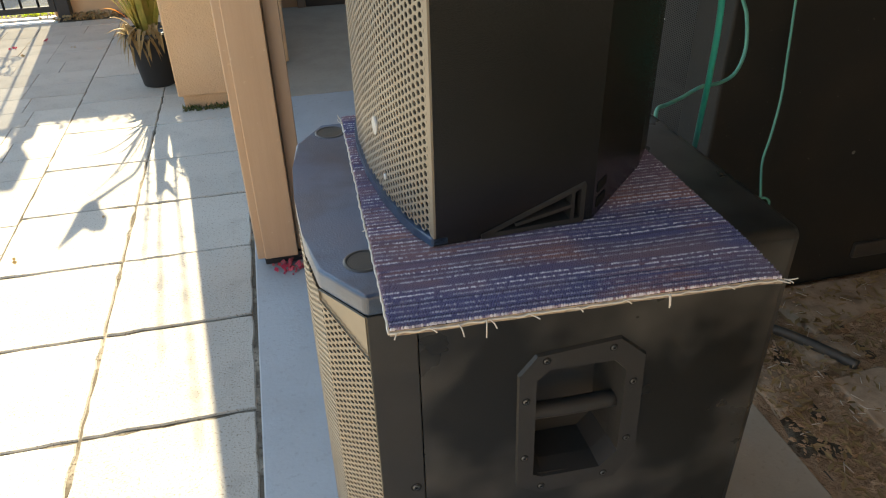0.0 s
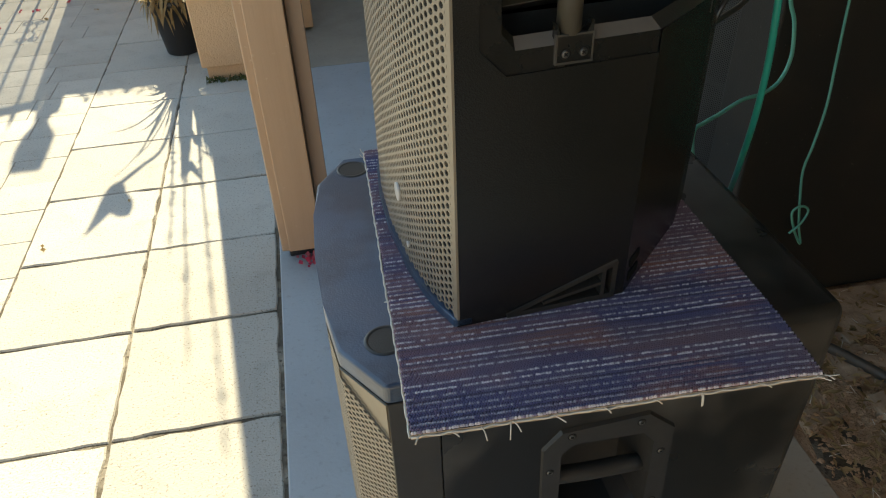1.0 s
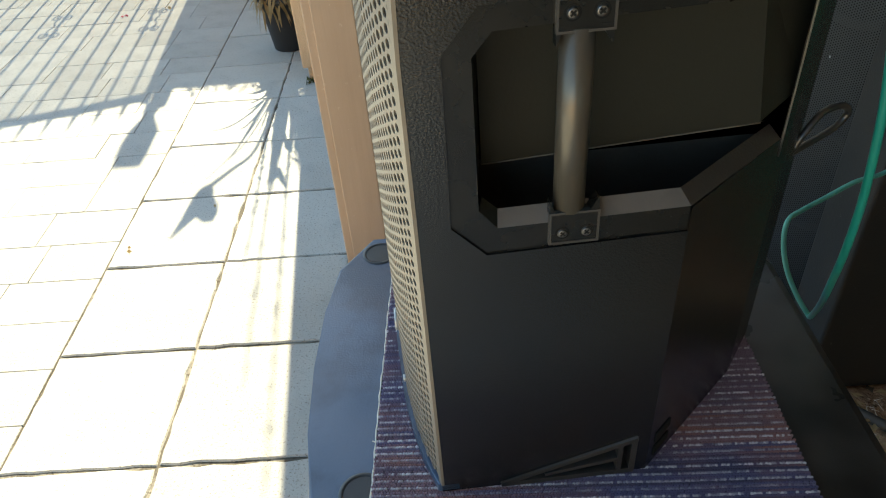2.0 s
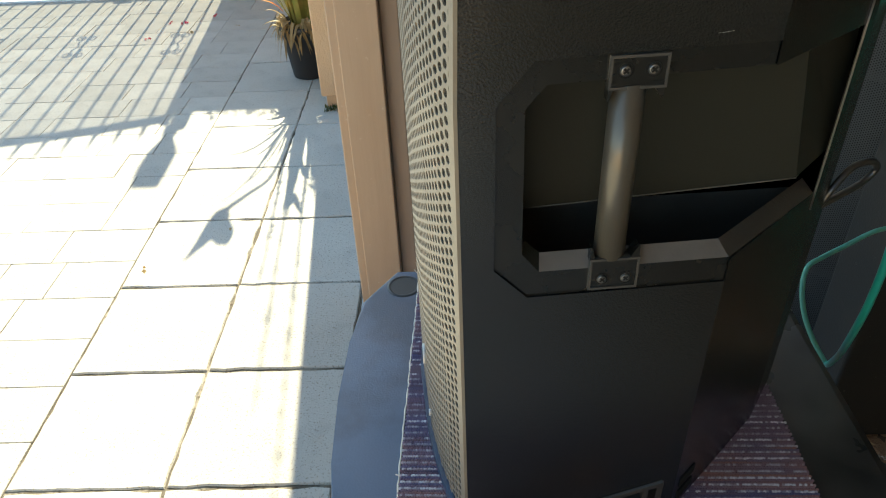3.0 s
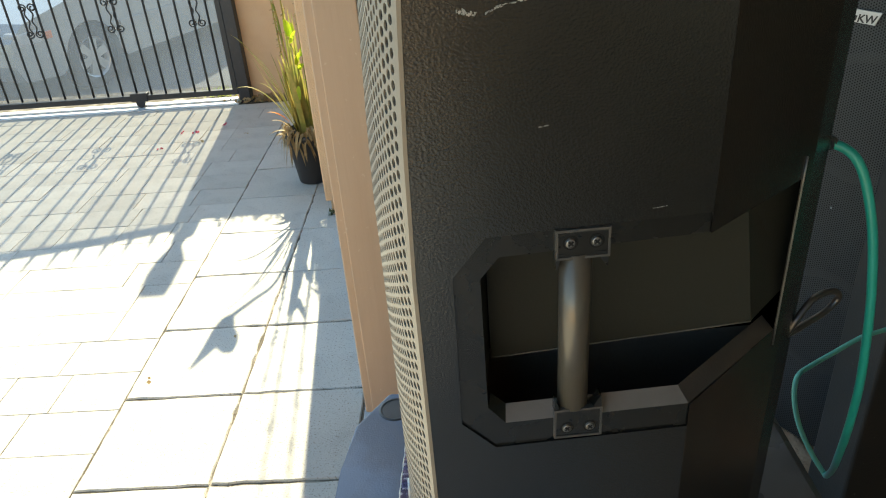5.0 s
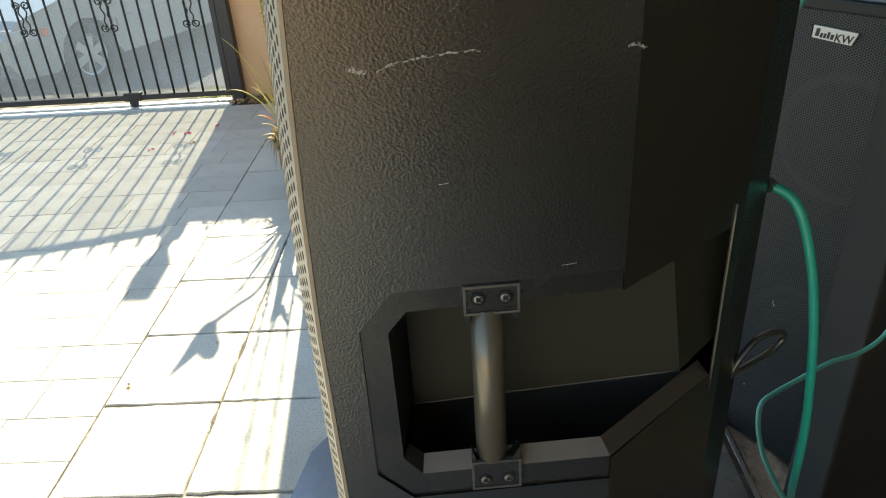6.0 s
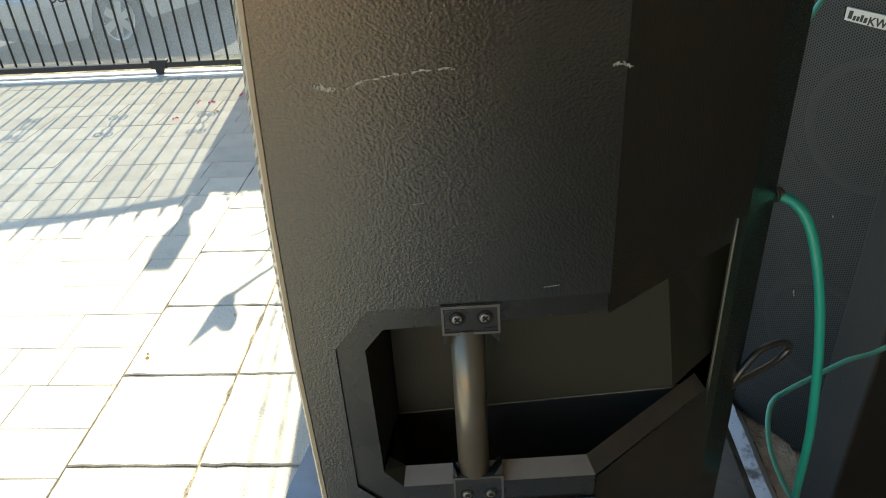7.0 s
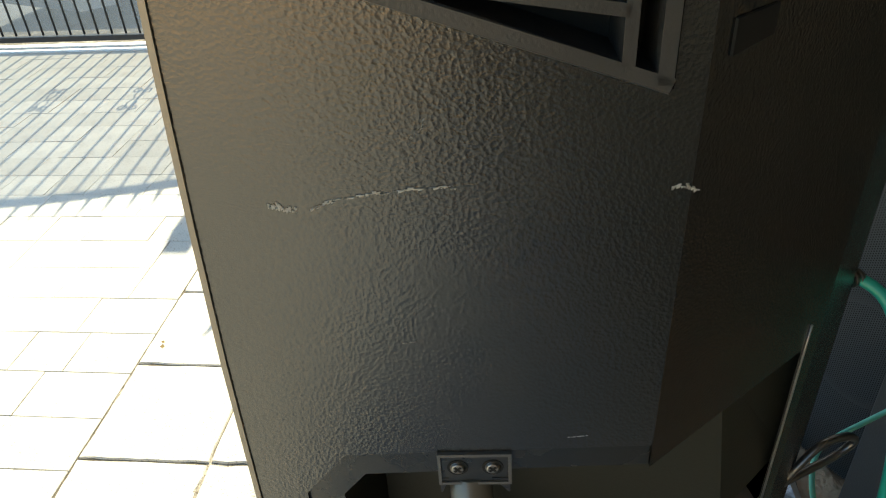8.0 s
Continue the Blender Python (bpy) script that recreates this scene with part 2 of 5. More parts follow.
n = Nodes("old_cabinet_paint", (0.020, 0.020, 0.018), 0.55, spec=0.3)
n.mix(n.ramp(n.noise(4.0, 6), 0.5, 0.72, 0, 0.7), (0.034, 0.029, 0.023)).mix(n.ramp(n.noise(90.0, 3), 0.70, 0.74, 0, 0.7), (0.11, 0.10, 0.09)).bump(n.noise(200.0, 3), 0.0012, 0.5)
M_OLD = n.mat

n = Nodes("old_grille_cloth", (0.032, 0.036, 0.038), 0.55, metal=0.1)
n.mix(n.ramp(n.noise(5.0, 5), 0.48, 0.72, 0, 0.6), (0.055, 0.057, 0.055))
M_OLDGRILLE = n.mat

M_BADGE = Nodes("badge_silver", (0.50, 0.50, 0.48), 0.4, metal=0.3).mat
M_INK = Nodes("badge_black", (0.015, 0.015, 0.015), 0.5).mat

n = Nodes("green_cable", (0.014, 0.29, 0.225), 0.42, spec=0.5)
n.mix(n.ramp(n.noise(30.0), 0.45, 0.7, 0, 0.4), (0.03, 0.37, 0.29))
M_GREEN = n.mat
n = Nodes("pale_green_cord", (0.10, 0.36, 0.28), 0.55)
n.mix(n.ramp(n.noise(40.0), 0.45, 0.7, 0, 0.4), (0.16, 0.46, 0.36))
M_CORD = n.mat
M_BLACKCABLE = Nodes("black_cable", (0.022, 0.022, 0.021), 0.28, spec=0.8).mat

n = Nodes("gate_iron", (0.028, 0.030, 0.034), 0.45, metal=0.3)
n.mix(n.ramp(n.noise(30.0), 0.55, 0.7, 0, 0.5), (0.06, 0.05, 0.045)).bump(n.noise(120.0), 0.001)
M_IRON = n.mat
n = Nodes("gate_track", (0.62, 0.62, 0.60), 0.5, metal=0.2)
n.mix(n.ramp(n.noise(14.0), 0.5, 0.7, 0, 0.6), (0.35, 0.33, 0.30))
M_TRACK = n.mat
n = Nodes("gate_screen_mesh", (0.10, 0.115, 0.14), 0.7, spec=0.2)
n.mix(n.ramp(n.noise(3.0, 4), 0.4, 0.7, 0, 0.5), (0.07, 0.085, 0.11))
scatter, clear = n.t.nodes.new("ShaderNodeBsdfTranslucent"), n.t.nodes.new("ShaderNodeBsdfTransparent")
n.link(n.colour, scatter.inputs["Color"])
weft, gaps = n.node("ShaderNodeMixShader", Fac=0.4), n.node("ShaderNodeMixShader", Fac=0.31)
n.link(n.b.outputs[0], weft.inputs[1]), n.link(scatter.outputs[0], weft.inputs[2])
n.link(weft.outputs[0], gaps.inputs[1]), n.link(clear.outputs[0], gaps.inputs[2])
n.link(gaps.outputs[0], n.t.nodes["Material Output"].inputs["Surface"])
M_SCREEN = n.mat

n = Nodes("weathered_white_plank", (0.62, 0.63, 0.66), 0.8)
n.mix(n.ramp(n.noise(9.0, 6), 0.56, 0.66, 0, 0.9), (0.10, 0.085, 0.075)).mix(n.ramp(n.noise(60.0, 4), 0.58, 0.64, 0, 0.6), (0.25, 0.22, 0.20)).bump(n.noise(60.0, 4), 0.003, 0.6)
M_PLANK = n.mat

M_POT = Nodes("black_nursery_pot", (0.02, 0.02, 0.021), 0.5).mat


def make_leaf(name, colour, other):
    n = Nodes(name, colour, 0.5, spec=0.3)
    n.b.inputs["Subsurface Weight"].default_value = 0.0
    n.mix(n.ramp(n.noise(12.0, 4), 0.4, 0.65), other)
    trans = n.t.nodes.new("ShaderNodeBsdfTranslucent")
    n.link(n.colour, trans.inputs["Color"])
    mixer = n.node("ShaderNodeMixShader", Fac=0.4)
    n.link(n.b.outputs[0], mixer.inputs[1]), n.link(trans.outputs[0], mixer.inputs[2])
    n.link(mixer.outputs[0], n.t.nodes["Material Output"].inputs["Surface"])
    return n.mat


M_LEAF = make_leaf("aloe_leaf", (0.24, 0.25, 0.06), (0.44, 0.33, 0.10))
M_LIME = make_leaf("lime_leaf", (0.36, 0.50, 0.03), (0.58, 0.62, 0.05))
M_DRY = make_leaf("dry_leaf", (0.30, 0.20, 0.09), (0.48, 0.36, 0.19))
M_FLOWER = make_leaf("orange_flower", (0.75, 0.22, 0.03), (0.80, 0.42, 0.08))
M_PETAL = make_leaf("fallen_petal", (0.55, 0.05, 0.10), (0.65, 0.18, 0.20))
M_MOSS = make_leaf("moss", (0.10, 0.12, 0.04), (0.20, 0.19, 0.09))

n = Nodes("carpet_backing", (0.42, 0.33, 0.24), 0.95, spec=0.1)
n.mix(n.ramp(n.noise(90.0), 0.45, 0.65, 0, 0.7), (0.20, 0.15, 0.13)).bump(n.noise(200.0), 0.002)
M_BACKING = n.mat
M_THREAD = Nodes("pale_thread", (0.66, 0.60, 0.50), 0.9).mat

# loop pile: rows of one yarn colour, pale flecks loop by loop, warmer reddish patches
n = Nodes("carpet_yarn", (0.150, 0.135, 0.235), 0.95, spec=0.1)
weave_node = n.t.nodes.new("ShaderNodeAttribute")
weave_node.attribute_name = "weave"
n.co = weave_node.outputs["Vector"]     # metres along the row, number of the row


def both(a, b):
    m = n.node("ShaderNodeMath")
    m.operation = "MULTIPLY"
    n.link(a, m.inputs[0]), n.link(b, m.inputs[1])
    return m.outputs[0]


apart = n.t.nodes.new("ShaderNodeSeparateXYZ")
n.link(n.co, apart.inputs[0])
yarn = apart.outputs["Z"]       # 0 dark, 1 plum, 2 flecked pale, and between
n.mix(n.ramp(yarn, 0.0, 0.9, 0.75, 0), (0.085, 0.080, 0.120))
n.mix(n.ramp(n.noise(1.0, 2, co=n.stretch(3.0, 0.03, 0)), 0.42, 0.60, 0, 0.8), (0.27, 0.18, 0.20))
warm = both(n.ramp(n.noise(1.0, 2, co=n.stretch(5.0, 0.022, 0)), 0.46, 0.62), n.ramp(n.noise(1.0, 1, co=n.stretch(6.0, 5.57, 3)), 0.36, 0.60))
n.mix(n.ramp(warm, 0, 1, 0, 0.65), (0.45, 0.20, 0.14))
island = n.t.nodes.new("ShaderNodeNewGeometry").outputs["Random Per Island"]
pale_row = both(n.ramp(yarn, 1.45, 1.95), n.ramp(n.noise(1.0, 1, co=n.stretch(2.5, 0.05, 0)), 0.30, 0.52, 0.6, 1))
dash = both(n.ramp(n.noise(1.0, 1, co=n.stretch(170.0, 6.43, 5)), 0.36, 0.48), pale_row)
n.mix(n.ramp(both(dash, n.ramp(island, 0.1, 0.5, 0.35, 1)), 0, 1, 0, 0.95), (0.88, 0.82, 0.80))
M_CARPET = n.mat

n = Nodes("car_paint", (0.40, 0.42, 0.44), 0.25, metal=0.3)
n.b.inputs["Coat Weight"].default_value = 0.6
M_CAR = n.mat
M_TYRE = Nodes("tyre_rubber", (0.02, 0.02, 0.021), 0.8).mat
M_RIM = Nodes("alloy_rim", (0.55, 0.56, 0.58), 0.3, metal=0.8).mat
M_GLASS = Nodes("car_window", (0.02, 0.025, 0.03), 0.08, spec=0.6).mat
M_LAMP = Nodes("headlamp_glass", (0.55, 0.57, 0.60), 0.1, spec=0.7).mat
M_ORANGE = Nodes("indicator_orange", (0.75, 0.18, 0.03), 0.3).mat
M_DOOR = Nodes("dark_door_paint", (0.05, 0.04, 0.035), 0.5).mat
n = Nodes("soffit_boards", (0.28, 0.21, 0.15), 0.8)
n.bump(n.noise(60.0), 0.002)
M_SOFFIT = n.mat
n = Nodes("yellow_sill_wood", (0.62, 0.46, 0.20), 0.7)
M_YELLOW = n.mat


# ---- the setting ----
bm = bmesh.new()
box(bm, -250, 250, -250, 6.2, -0.35, -0.0055)
solid("ground", bm, M_JOINT, "dark sandy soil between and under the paving", "ground", kind="structure")
bm = bmesh.new()
v = [bm.verts.new(p) for p in ((-250, 6.2, -0.02), (250, 6.2, -0.02), (250, 7.0, -0.36), (-250, 7.0, -0.36), (250, 300, -0.36), (-250, 300, -0.36))]
bm.faces.new((v[0], v[1], v[2], v[3])), bm.faces.new((v[3], v[2], v[4], v[5]))
solid("road", bm, M_ASPHALT, "grey asphalt street that falls away beyond the gate", "road", kind="structure")

solid("slab_floor", bbox(-0.38, 0.47, -4.0, 3.64, -0.012, 0.012, 0.004), M_SLAB, "bluish grey smooth concrete strip under the loudspeakers", "floor", kind="structure")
# right part of the same slab: dirt and warm bounced light in the tan
solid("slab_edge", bbox(0.474, 0.82, -4.0, 3.64, -0.012, 0.012, 0.004), M_SLABTAN, "dirty tan concrete strip beside the dirt, warm bounce in its colour", "floor", kind="structure")
solid("passage_floor", bbox(-0.47, 2.2, 3.648, 5.5, -0.012, 0.010, 0.004), M_SLABTAN, "grey concrete floor of the shaded passage", "floor", kind="structure")
bm = bmesh.new()
K = 70
grid = [[bm.verts.new((0.823 + 1.38 * i / K, -0.3 + 3.9 * j / (2 * K), 0.002 + 0.018 * noise.noise((i * 0.35, j * 0.35, 3.1)) + 0.012 * noise.noise((i * 0.12, j * 0.12, 8.0)))) for j in range(2 * K + 1)] for i in range(K + 1)]
for i in range(K):
    for j in range(2 * K):
        bm.faces.new((grid[i][j], grid[i + 1][j], grid[i + 1][j + 1], grid[i][j + 1])).smooth = True
solid("garden_soil", bm, M_DIRT, "brown crumbly dirt with dry litter beside the slab", "dirt", kind="structure")

# patio cover, beam and house walls, mostly unseen, which shade the loudspeakers
solid("roof", bbox(-0.38, 2.4, -3.6, 2.25, 2.60, 2.72, 0.01), M_SOFFIT, "brown boarded patio cover over the loudspeakers", "roof", kind="structure")
# added out of view to stop sun slipping under the cover's edge
solid("beam", bbox(-0.37, 2.19, 2.06, 2.20, 2.36, 2.597, 0.006), M_POST, "unseen tan beam added to block low sun under the cover", "beam", kind="structure")
# made-up dark wall, so that light reaches the patio only from the left
solid("wall_back", bbox(-0.38, 2.2, -3.6, -3.45, -0.012, 2.598, 0.01), M_BROWN, "unseen brown wall added to block light from behind", "wall", kind="structure")
# added wall, never in view; dark brown keeps bounced light low
solid("wall_house", bbox(2.2, 2.4, -3.0, 5.7, -0.012, 2.6, 0.01), M_TIMBER, "unseen dark wall added to cut light from the right", "wall", kind="structure")
# unseen upper height and left end chosen to keep sun off the loudspeakers
bm = bmesh.new()
box(bm, -0.450, 2.2, 5.5, 5.68, -0.012, 4.7)
solid("wall_passage_end", bm, M_STUCCO, "tan stucco wall at the end of the passage", "wall", kind="structure")
solid("wall_yard", bbox(-8.0, 2.4, -6.2, -6.0, -0.014, 2.0, 0.01), M_STUCCO, "tan stucco yard wall", "wall", kind="structure")
solid("wall_side", bbox(-8.2, -8.0, -6.2, 5.6, -0.014, 2.0, 0.01), M_STUCCO, "tan stucco side wall of the yard", "wall", kind="structure")

door = thing("door_1", "dark closed door at the end of the passage", "door", kind="structure")
part("leaf", bbox(0.05, 0.95, 5.46, 5.497, 0.012, 2.05, 0.004), M_DOOR, door)
part("door_frame", bbox(-0.01, 0.045, 5.45, 5.497, 0.012, 2.1, 0.004), M_POST_DARK, door)

# stucco pier with a set-back foot, and the return wall behind it
pier = thing("stucco_pier", "warm tan stucco pier with a set-back foot", "pier", kind="structure")
part("shaft", bbox(-0.712, -0.47, 3.635, 4.25, 0.066, 3.0, 0.008, 3), M_STUCCO, pier)
part("foot", bbox(-0.690, -0.48, 3.655, 4.23, -0.012, 0.066, 0.003), M_STUCCO, pier)
part("return_wall", bbox(-0.47, -0.145, 4.161, 5.495, 0.03, 3.3, 0.008), M_STUCCO, pier)
part("window_trim", bbox(-0.47, -0.30, 4.10, 4.158, 0.86, 0.93, 0.004), M_YELLOW, pier, "yellowish wooden trim")
bm = bmesh.new()
rng = random.Random(5)
for k in range(160):
    x, y = rng.uniform(-0.70, -0.46), rng.uniform(3.60, 3.65)
    h = rng.uniform(0.008, 0.03)
    p = [bm.verts.new((x + rng.uniform(-.012, .012), y + rng.uniform(-.012, .012), z)) for z in (0.0, 0.004, h)]
    bm.faces.new(p)
solid("moss_tufts", bm, M_MOSS, "dry greenish moss along the pier's foot", "moss", kind="stuff")

# garden wall beside the gate, with an uneven planted top
bm = bmesh.new()
box(bm, -1.70, -0.02, 5.765, 5.92, -0.014, 1.40)
solid("wall_gate", bevelled(bm, 0.008), M_STUCCO, "tan stucco garden wall beside the iron gate", "wall", kind="structure")
bm = bmesh.new()
for k in range(900):
    x, y, z = rng.uniform(-1.5, -0.05), rng.uniform(5.76, 5.92), 1.40
    a, l = rng.uniform(0, 6.3), rng.uniform(0.02, 0.06) * (0.6 + 0.8 * abs(noise.noise((x * 7, 0, 0))))
    c = Vector((x, y, z + rng.uniform(0, 0.05)))
    d = Vector((math.cos(a), math.sin(a), rng.uniform(-0.3, 0.9))).normalized() * l
    w = d.orthogonal().normalized() * l * 0.4
    bm.faces.new([bm.verts.new(q) for q in (c, c + d * 0.5 + w, c + d, c + d * 0.5 - w)])
solid("wall_creeper", bm, M_LEAF, "small leaves growing along the garden wall's top", "creeper", kind="stuff")

# ---- post of the patio cover ----
post = thing("patio_post", "tan painted square post of the patio cover", "post")
part("shaft", bbox(-0.366, -0.236, 2.065, 2.195, 0.045, 2.355, 0.004), M_POST, post)
part("face_board", bbox(-0.342, -0.237, 2.052, 2.0645, 0.05, 2.355, 0.003), M_POST, post)
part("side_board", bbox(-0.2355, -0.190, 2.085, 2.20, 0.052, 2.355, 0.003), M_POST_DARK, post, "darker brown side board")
part("base_bracket", bbox(-0.345, -0.215, 2.08, 2.185, 0.012, 0.046, 0.003), M_IRON, post, "dark rusty metal base")
bm = bmesh.new()
for k in range(60):
    c = Vector((rng.gauss(-0.262, 0.025), rng.gauss(2.035, 0.02), 0.013 + rng.random() * 0.02))
    a = rng.uniform(0, 6.3)
    d = Vector((math.cos(a), math.sin(a), rng.uniform(-.2, .5))) * rng.uniform(0.008, 0.018)
    w = d.orthogonal().normalized() * d.length * 0.5
    bm.faces.new([bm.verts.new(q) for q in (c, c + d * 0.5 + w, c + d, c + d * 0.5 - w)])
solid("fallen_petals", bm, M_PETAL, "withered pink petals at the post's foot", "petals", kind="stuff")


# ---- perforated sheet ----
def perforated(name, path, z0, z1, pitch, hole, parent, material, keep=None, tall=1.0, depth=-0.0012, sides=12):
    """A sheet bent along path (points in plan) with staggered round holes; keep(s, z) says where it is cut away."""
    pts = [Vector(p) for p in path]
    run = [0.0]
    for a, b in zip(pts, pts[1:]):
        run.append(run[-1] + (b - a).length)

    def at(s, z, out):
        s = min(max(s, 0.0), run[-1])
        i = max(k for k in range(len(pts) - 1) if run[k] <= s + 1e-9)
        d = (pts[i + 1] - pts[i]).normalized()
        p = pts[i] + d * (s - run[i])
        return (p.x - d.y * out, p.y + d.x * out, z)

    a, verts, faces = pitch * 0.866, [], []
    cols, rws = int(run[-1] / a), int((z1 - z0) / pitch)
    for c in range(cols):
        for r in range(rws):
            s, z = (c + 0.5) * a, z0 + (r + 0.5 + 0.5 * (c % 2)) * pitch
            if z + pitch * 0.5 > z1 + pitch * 0.3 or (keep and not keep(s, z)):
                continue
            base = len(verts)
            rim, hol = [], []
            for k in range(sides):
                t = 2 * math.pi * k / sides
                far = pitch / math.sqrt(3) if k % (sides // 6) == 0 else pitch / 2
                rim.append((s + far * math.cos(t), z + far * math.sin(t)))
                hol.append((s + hole * math.cos(t), z + hole * tall * math.sin(t)))
            verts += [at(*p, 0) for p in rim] + [at(*p, 0) for p in hol] + ([at(*p, depth) for p in hol] if depth else [])
            for k in range(sides):
                j = (k + 1) % sides
                faces.append((base + k, base + j, base + sides + j, base + sides + k))
                if depth:
                    faces.append((base + sides + k, base + sides + j, base + 2 * sides + j, base + 2 * sides + k))
    me = bpy.data.meshes.new(name)
    me.from_pydata(verts, [], faces)
    me.materials.append(material)
    ob = new(name, me)
    ob.parent = parent
    return ob


def screw_part(c, normal, parent, r=0.0042, label=""):
    """A pan-head screw with a flat dark cross for its shaded recess and a rim round it."""
    bm = bmesh.new()
    c, nrm = Vector(c), Vector(normal).normalized()
    rod(bm, c, c + nrm * 0.0011, r, r * 0.92, 16, caps=False)
    rod(bm, c + nrm * 0.0011, c + nrm * 0.0017, r * 0.92, r * 0.62, 16)
    u = nrm.orthogonal().normalized()
    for d in (u, nrm.cross(u)):
        w = nrm.cross(d)
        q = [c + nrm * 0.00185 + d * r * 0.56 * a + w * r * 0.17 * b for a, b in ((-1, -1), (1, -1), (1, 1), (-1, 1))]
        bm.faces.new([bm.verts.new(x) for x in q]).material_index = 1
    ob = part("screw", bm, M_SCREW, parent, label)
    ob.data.materials.append(M_VOID)
    # seat round the head
    bm = bmesh.new()
    rod(bm, c + nrm * 0.0001, c + nrm * 0.0004, r * 1.32, r * 1.30, 16)
    part("screw_seat", bm, M_VOID, parent)
    return ob


# ---- subwoofer ----
SUB_TOP = 0.828
sub = thing("subwoofer", "large black subwoofer with a perforated front on the slab", "subwoofer")
SX0, SX1, SY0, SY1, SZ0 = -0.096, 0.426, 0.690, 1.222, 0.014
# box section (y, z) with rounded upper and lower edges, drawn along x
RND = 0.014
ring = []
for cy, cz, a0 in ((SY0 + RND, SZ0 + RND, 180), (SY1 - RND, SZ0 + RND, 270), (SY1 - RND, SUB_TOP - RND, 0), (SY0 + RND, SUB_TOP - RND, 90)):
    for k in range(6):
        a = radians(a0 + 18 * k)
        ring.append((cy + RND * math.cos(a), cz + RND * math.sin(a)))
bm = bmesh.new()
stations = ((SX0, 0.0), (SX1 - 0.014, 0.0), (SX1 - 0.004, 0.004), (SX1, 0.014))
loops = []
for x, inset in stations:
    my, mz = (SY0 + SY1) / 2, (SZ0 + SUB_TOP) / 2
    ky, kz = 1 - 2 * inset / (SY1 - SY0), 1 - 2 * inset / (SUB_TOP - SZ0)
    loops.append([bm.verts.new((x, my + (y - my) * ky, mz + (z - mz) * kz)) for y, z in ring])
for i, (a, b) in enumerate(zip(loops, loops[1:])):
    for k in range(len(ring)):
        if i == 0 and k == 23:      # the near side, which has an opening
            continue
        f = bm.faces.new((a[k], a[(k + 1) % 24], b[(k + 1) % 24], b[k]))
        f.smooth = k % 6 != 5
bm.faces.new(loops[-1]), bm.faces.new(loops[0][::-1])
HOLE = [(0.062, 0.462), (0.172, 0.450), (0.198, 0.478), (0.194, 0.640), (0.176, 0.664), (0.078, 0.668), (0.058, 0.650)]
plate(bm, [[(SX0, SZ0 + RND), (SX1 - 0.014, SZ0 + RND), (SX1 - 0.014, SUB_TOP - RND), (SX0, SUB_TOP - RND)], HOLE], lambda x, z: (x, SY0, z))
part("cabinet", bm, M_SUBPAINT, sub)

PROFILE = [(-0.0970, SY0), (-0.158, SY0), (-0.206, 0.763), (-0.217, 0.85), (-0.221, 0.955), (-0.217, 1.06), (-0.206, 1.149), (-0.158, SY1), (-0.0970, SY1)]
# front cap: the moulded upper and lower ends of the front, and the side cheeks
bm = bmesh.new()
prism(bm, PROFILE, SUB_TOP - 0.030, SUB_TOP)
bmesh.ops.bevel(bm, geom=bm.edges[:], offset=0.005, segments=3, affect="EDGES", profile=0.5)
part("front_cap", bm, M_CAP, sub, "dusty black moulded top cap, sky blue in its colour")
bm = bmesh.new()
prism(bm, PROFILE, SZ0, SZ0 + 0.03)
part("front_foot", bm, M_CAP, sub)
for y0, y1 in ((SY0, SY0 + 0.012), (SY1 - 0.012, SY1)):
    part("cheek", bbox(-0.158, -0.0972, y0, y1, SZ0 + 0.03, SUB_TOP - 0.0305, 0.0015), M_PLASTIC, sub)
INNER = [(x + 0.012, y + (0.004 if y < 0.9 else -0.004)) for x, y in PROFILE[1:-1]]
bm = bmesh.new()
a = [bm.verts.new((x, y, SZ0 + 0.03)) for x, y in INNER]
b = [bm.verts.new((x, y, SUB_TOP - 0.031)) for x, y in INNER]
for i in range(len(INNER) - 1):
    bm.faces.new((a[i], a[i + 1], b[i + 1], b[i]))
part("baffle", bm, M_VOID, sub)


def sub_grille_kept(s, z):
    edge = min(s, 0.60 - s)
    return z < SUB_TOP - 0.040 - max(0.0, 0.085 - edge) * 0.62


perforated("grille", PROFILE[1:-1], SZ0 + 0.03, SUB_TOP - 0.03, 0.0098, 0.0037, sub, M_GRILLE, keep=sub_grille_kept, tall=0.72)
# solid corner webs that close the grille's slanted upper ends
for (xa, ya), (xb, yb), out in ((PROFILE[1], PROFILE[2], 1), (PROFILE[-2], PROFILE[-3], -1)):
    d = (Vector((xb, yb)) - Vector((xa, ya)))
    nrm = Vector((-d.y, d.x)).normalized() * (-0.002 if out > 0 else 0.002)
    bm = bmesh.new()
    tri = [(0.0, SUB_TOP - 0.0295), (1.0, SUB_TOP - 0.0295), (1.0, SUB_TOP - 0.046), (0.0, SUB_TOP - 0.096)]
    f0 = [(xa + d.x * s + nrm.x * 0.4, ya + d.y * s + nrm.y * 0.4, z) for s, z in tri]
    f1 = [(xa + d.x * s - nrm.x, ya + d.y * s - nrm.y, z) for s, z in tri]
    bm.faces.new([bm.verts.new(p) for p in f0])
    band(bm, f0, f1)
    part("corner_web", bm, M_GRILLE, sub)
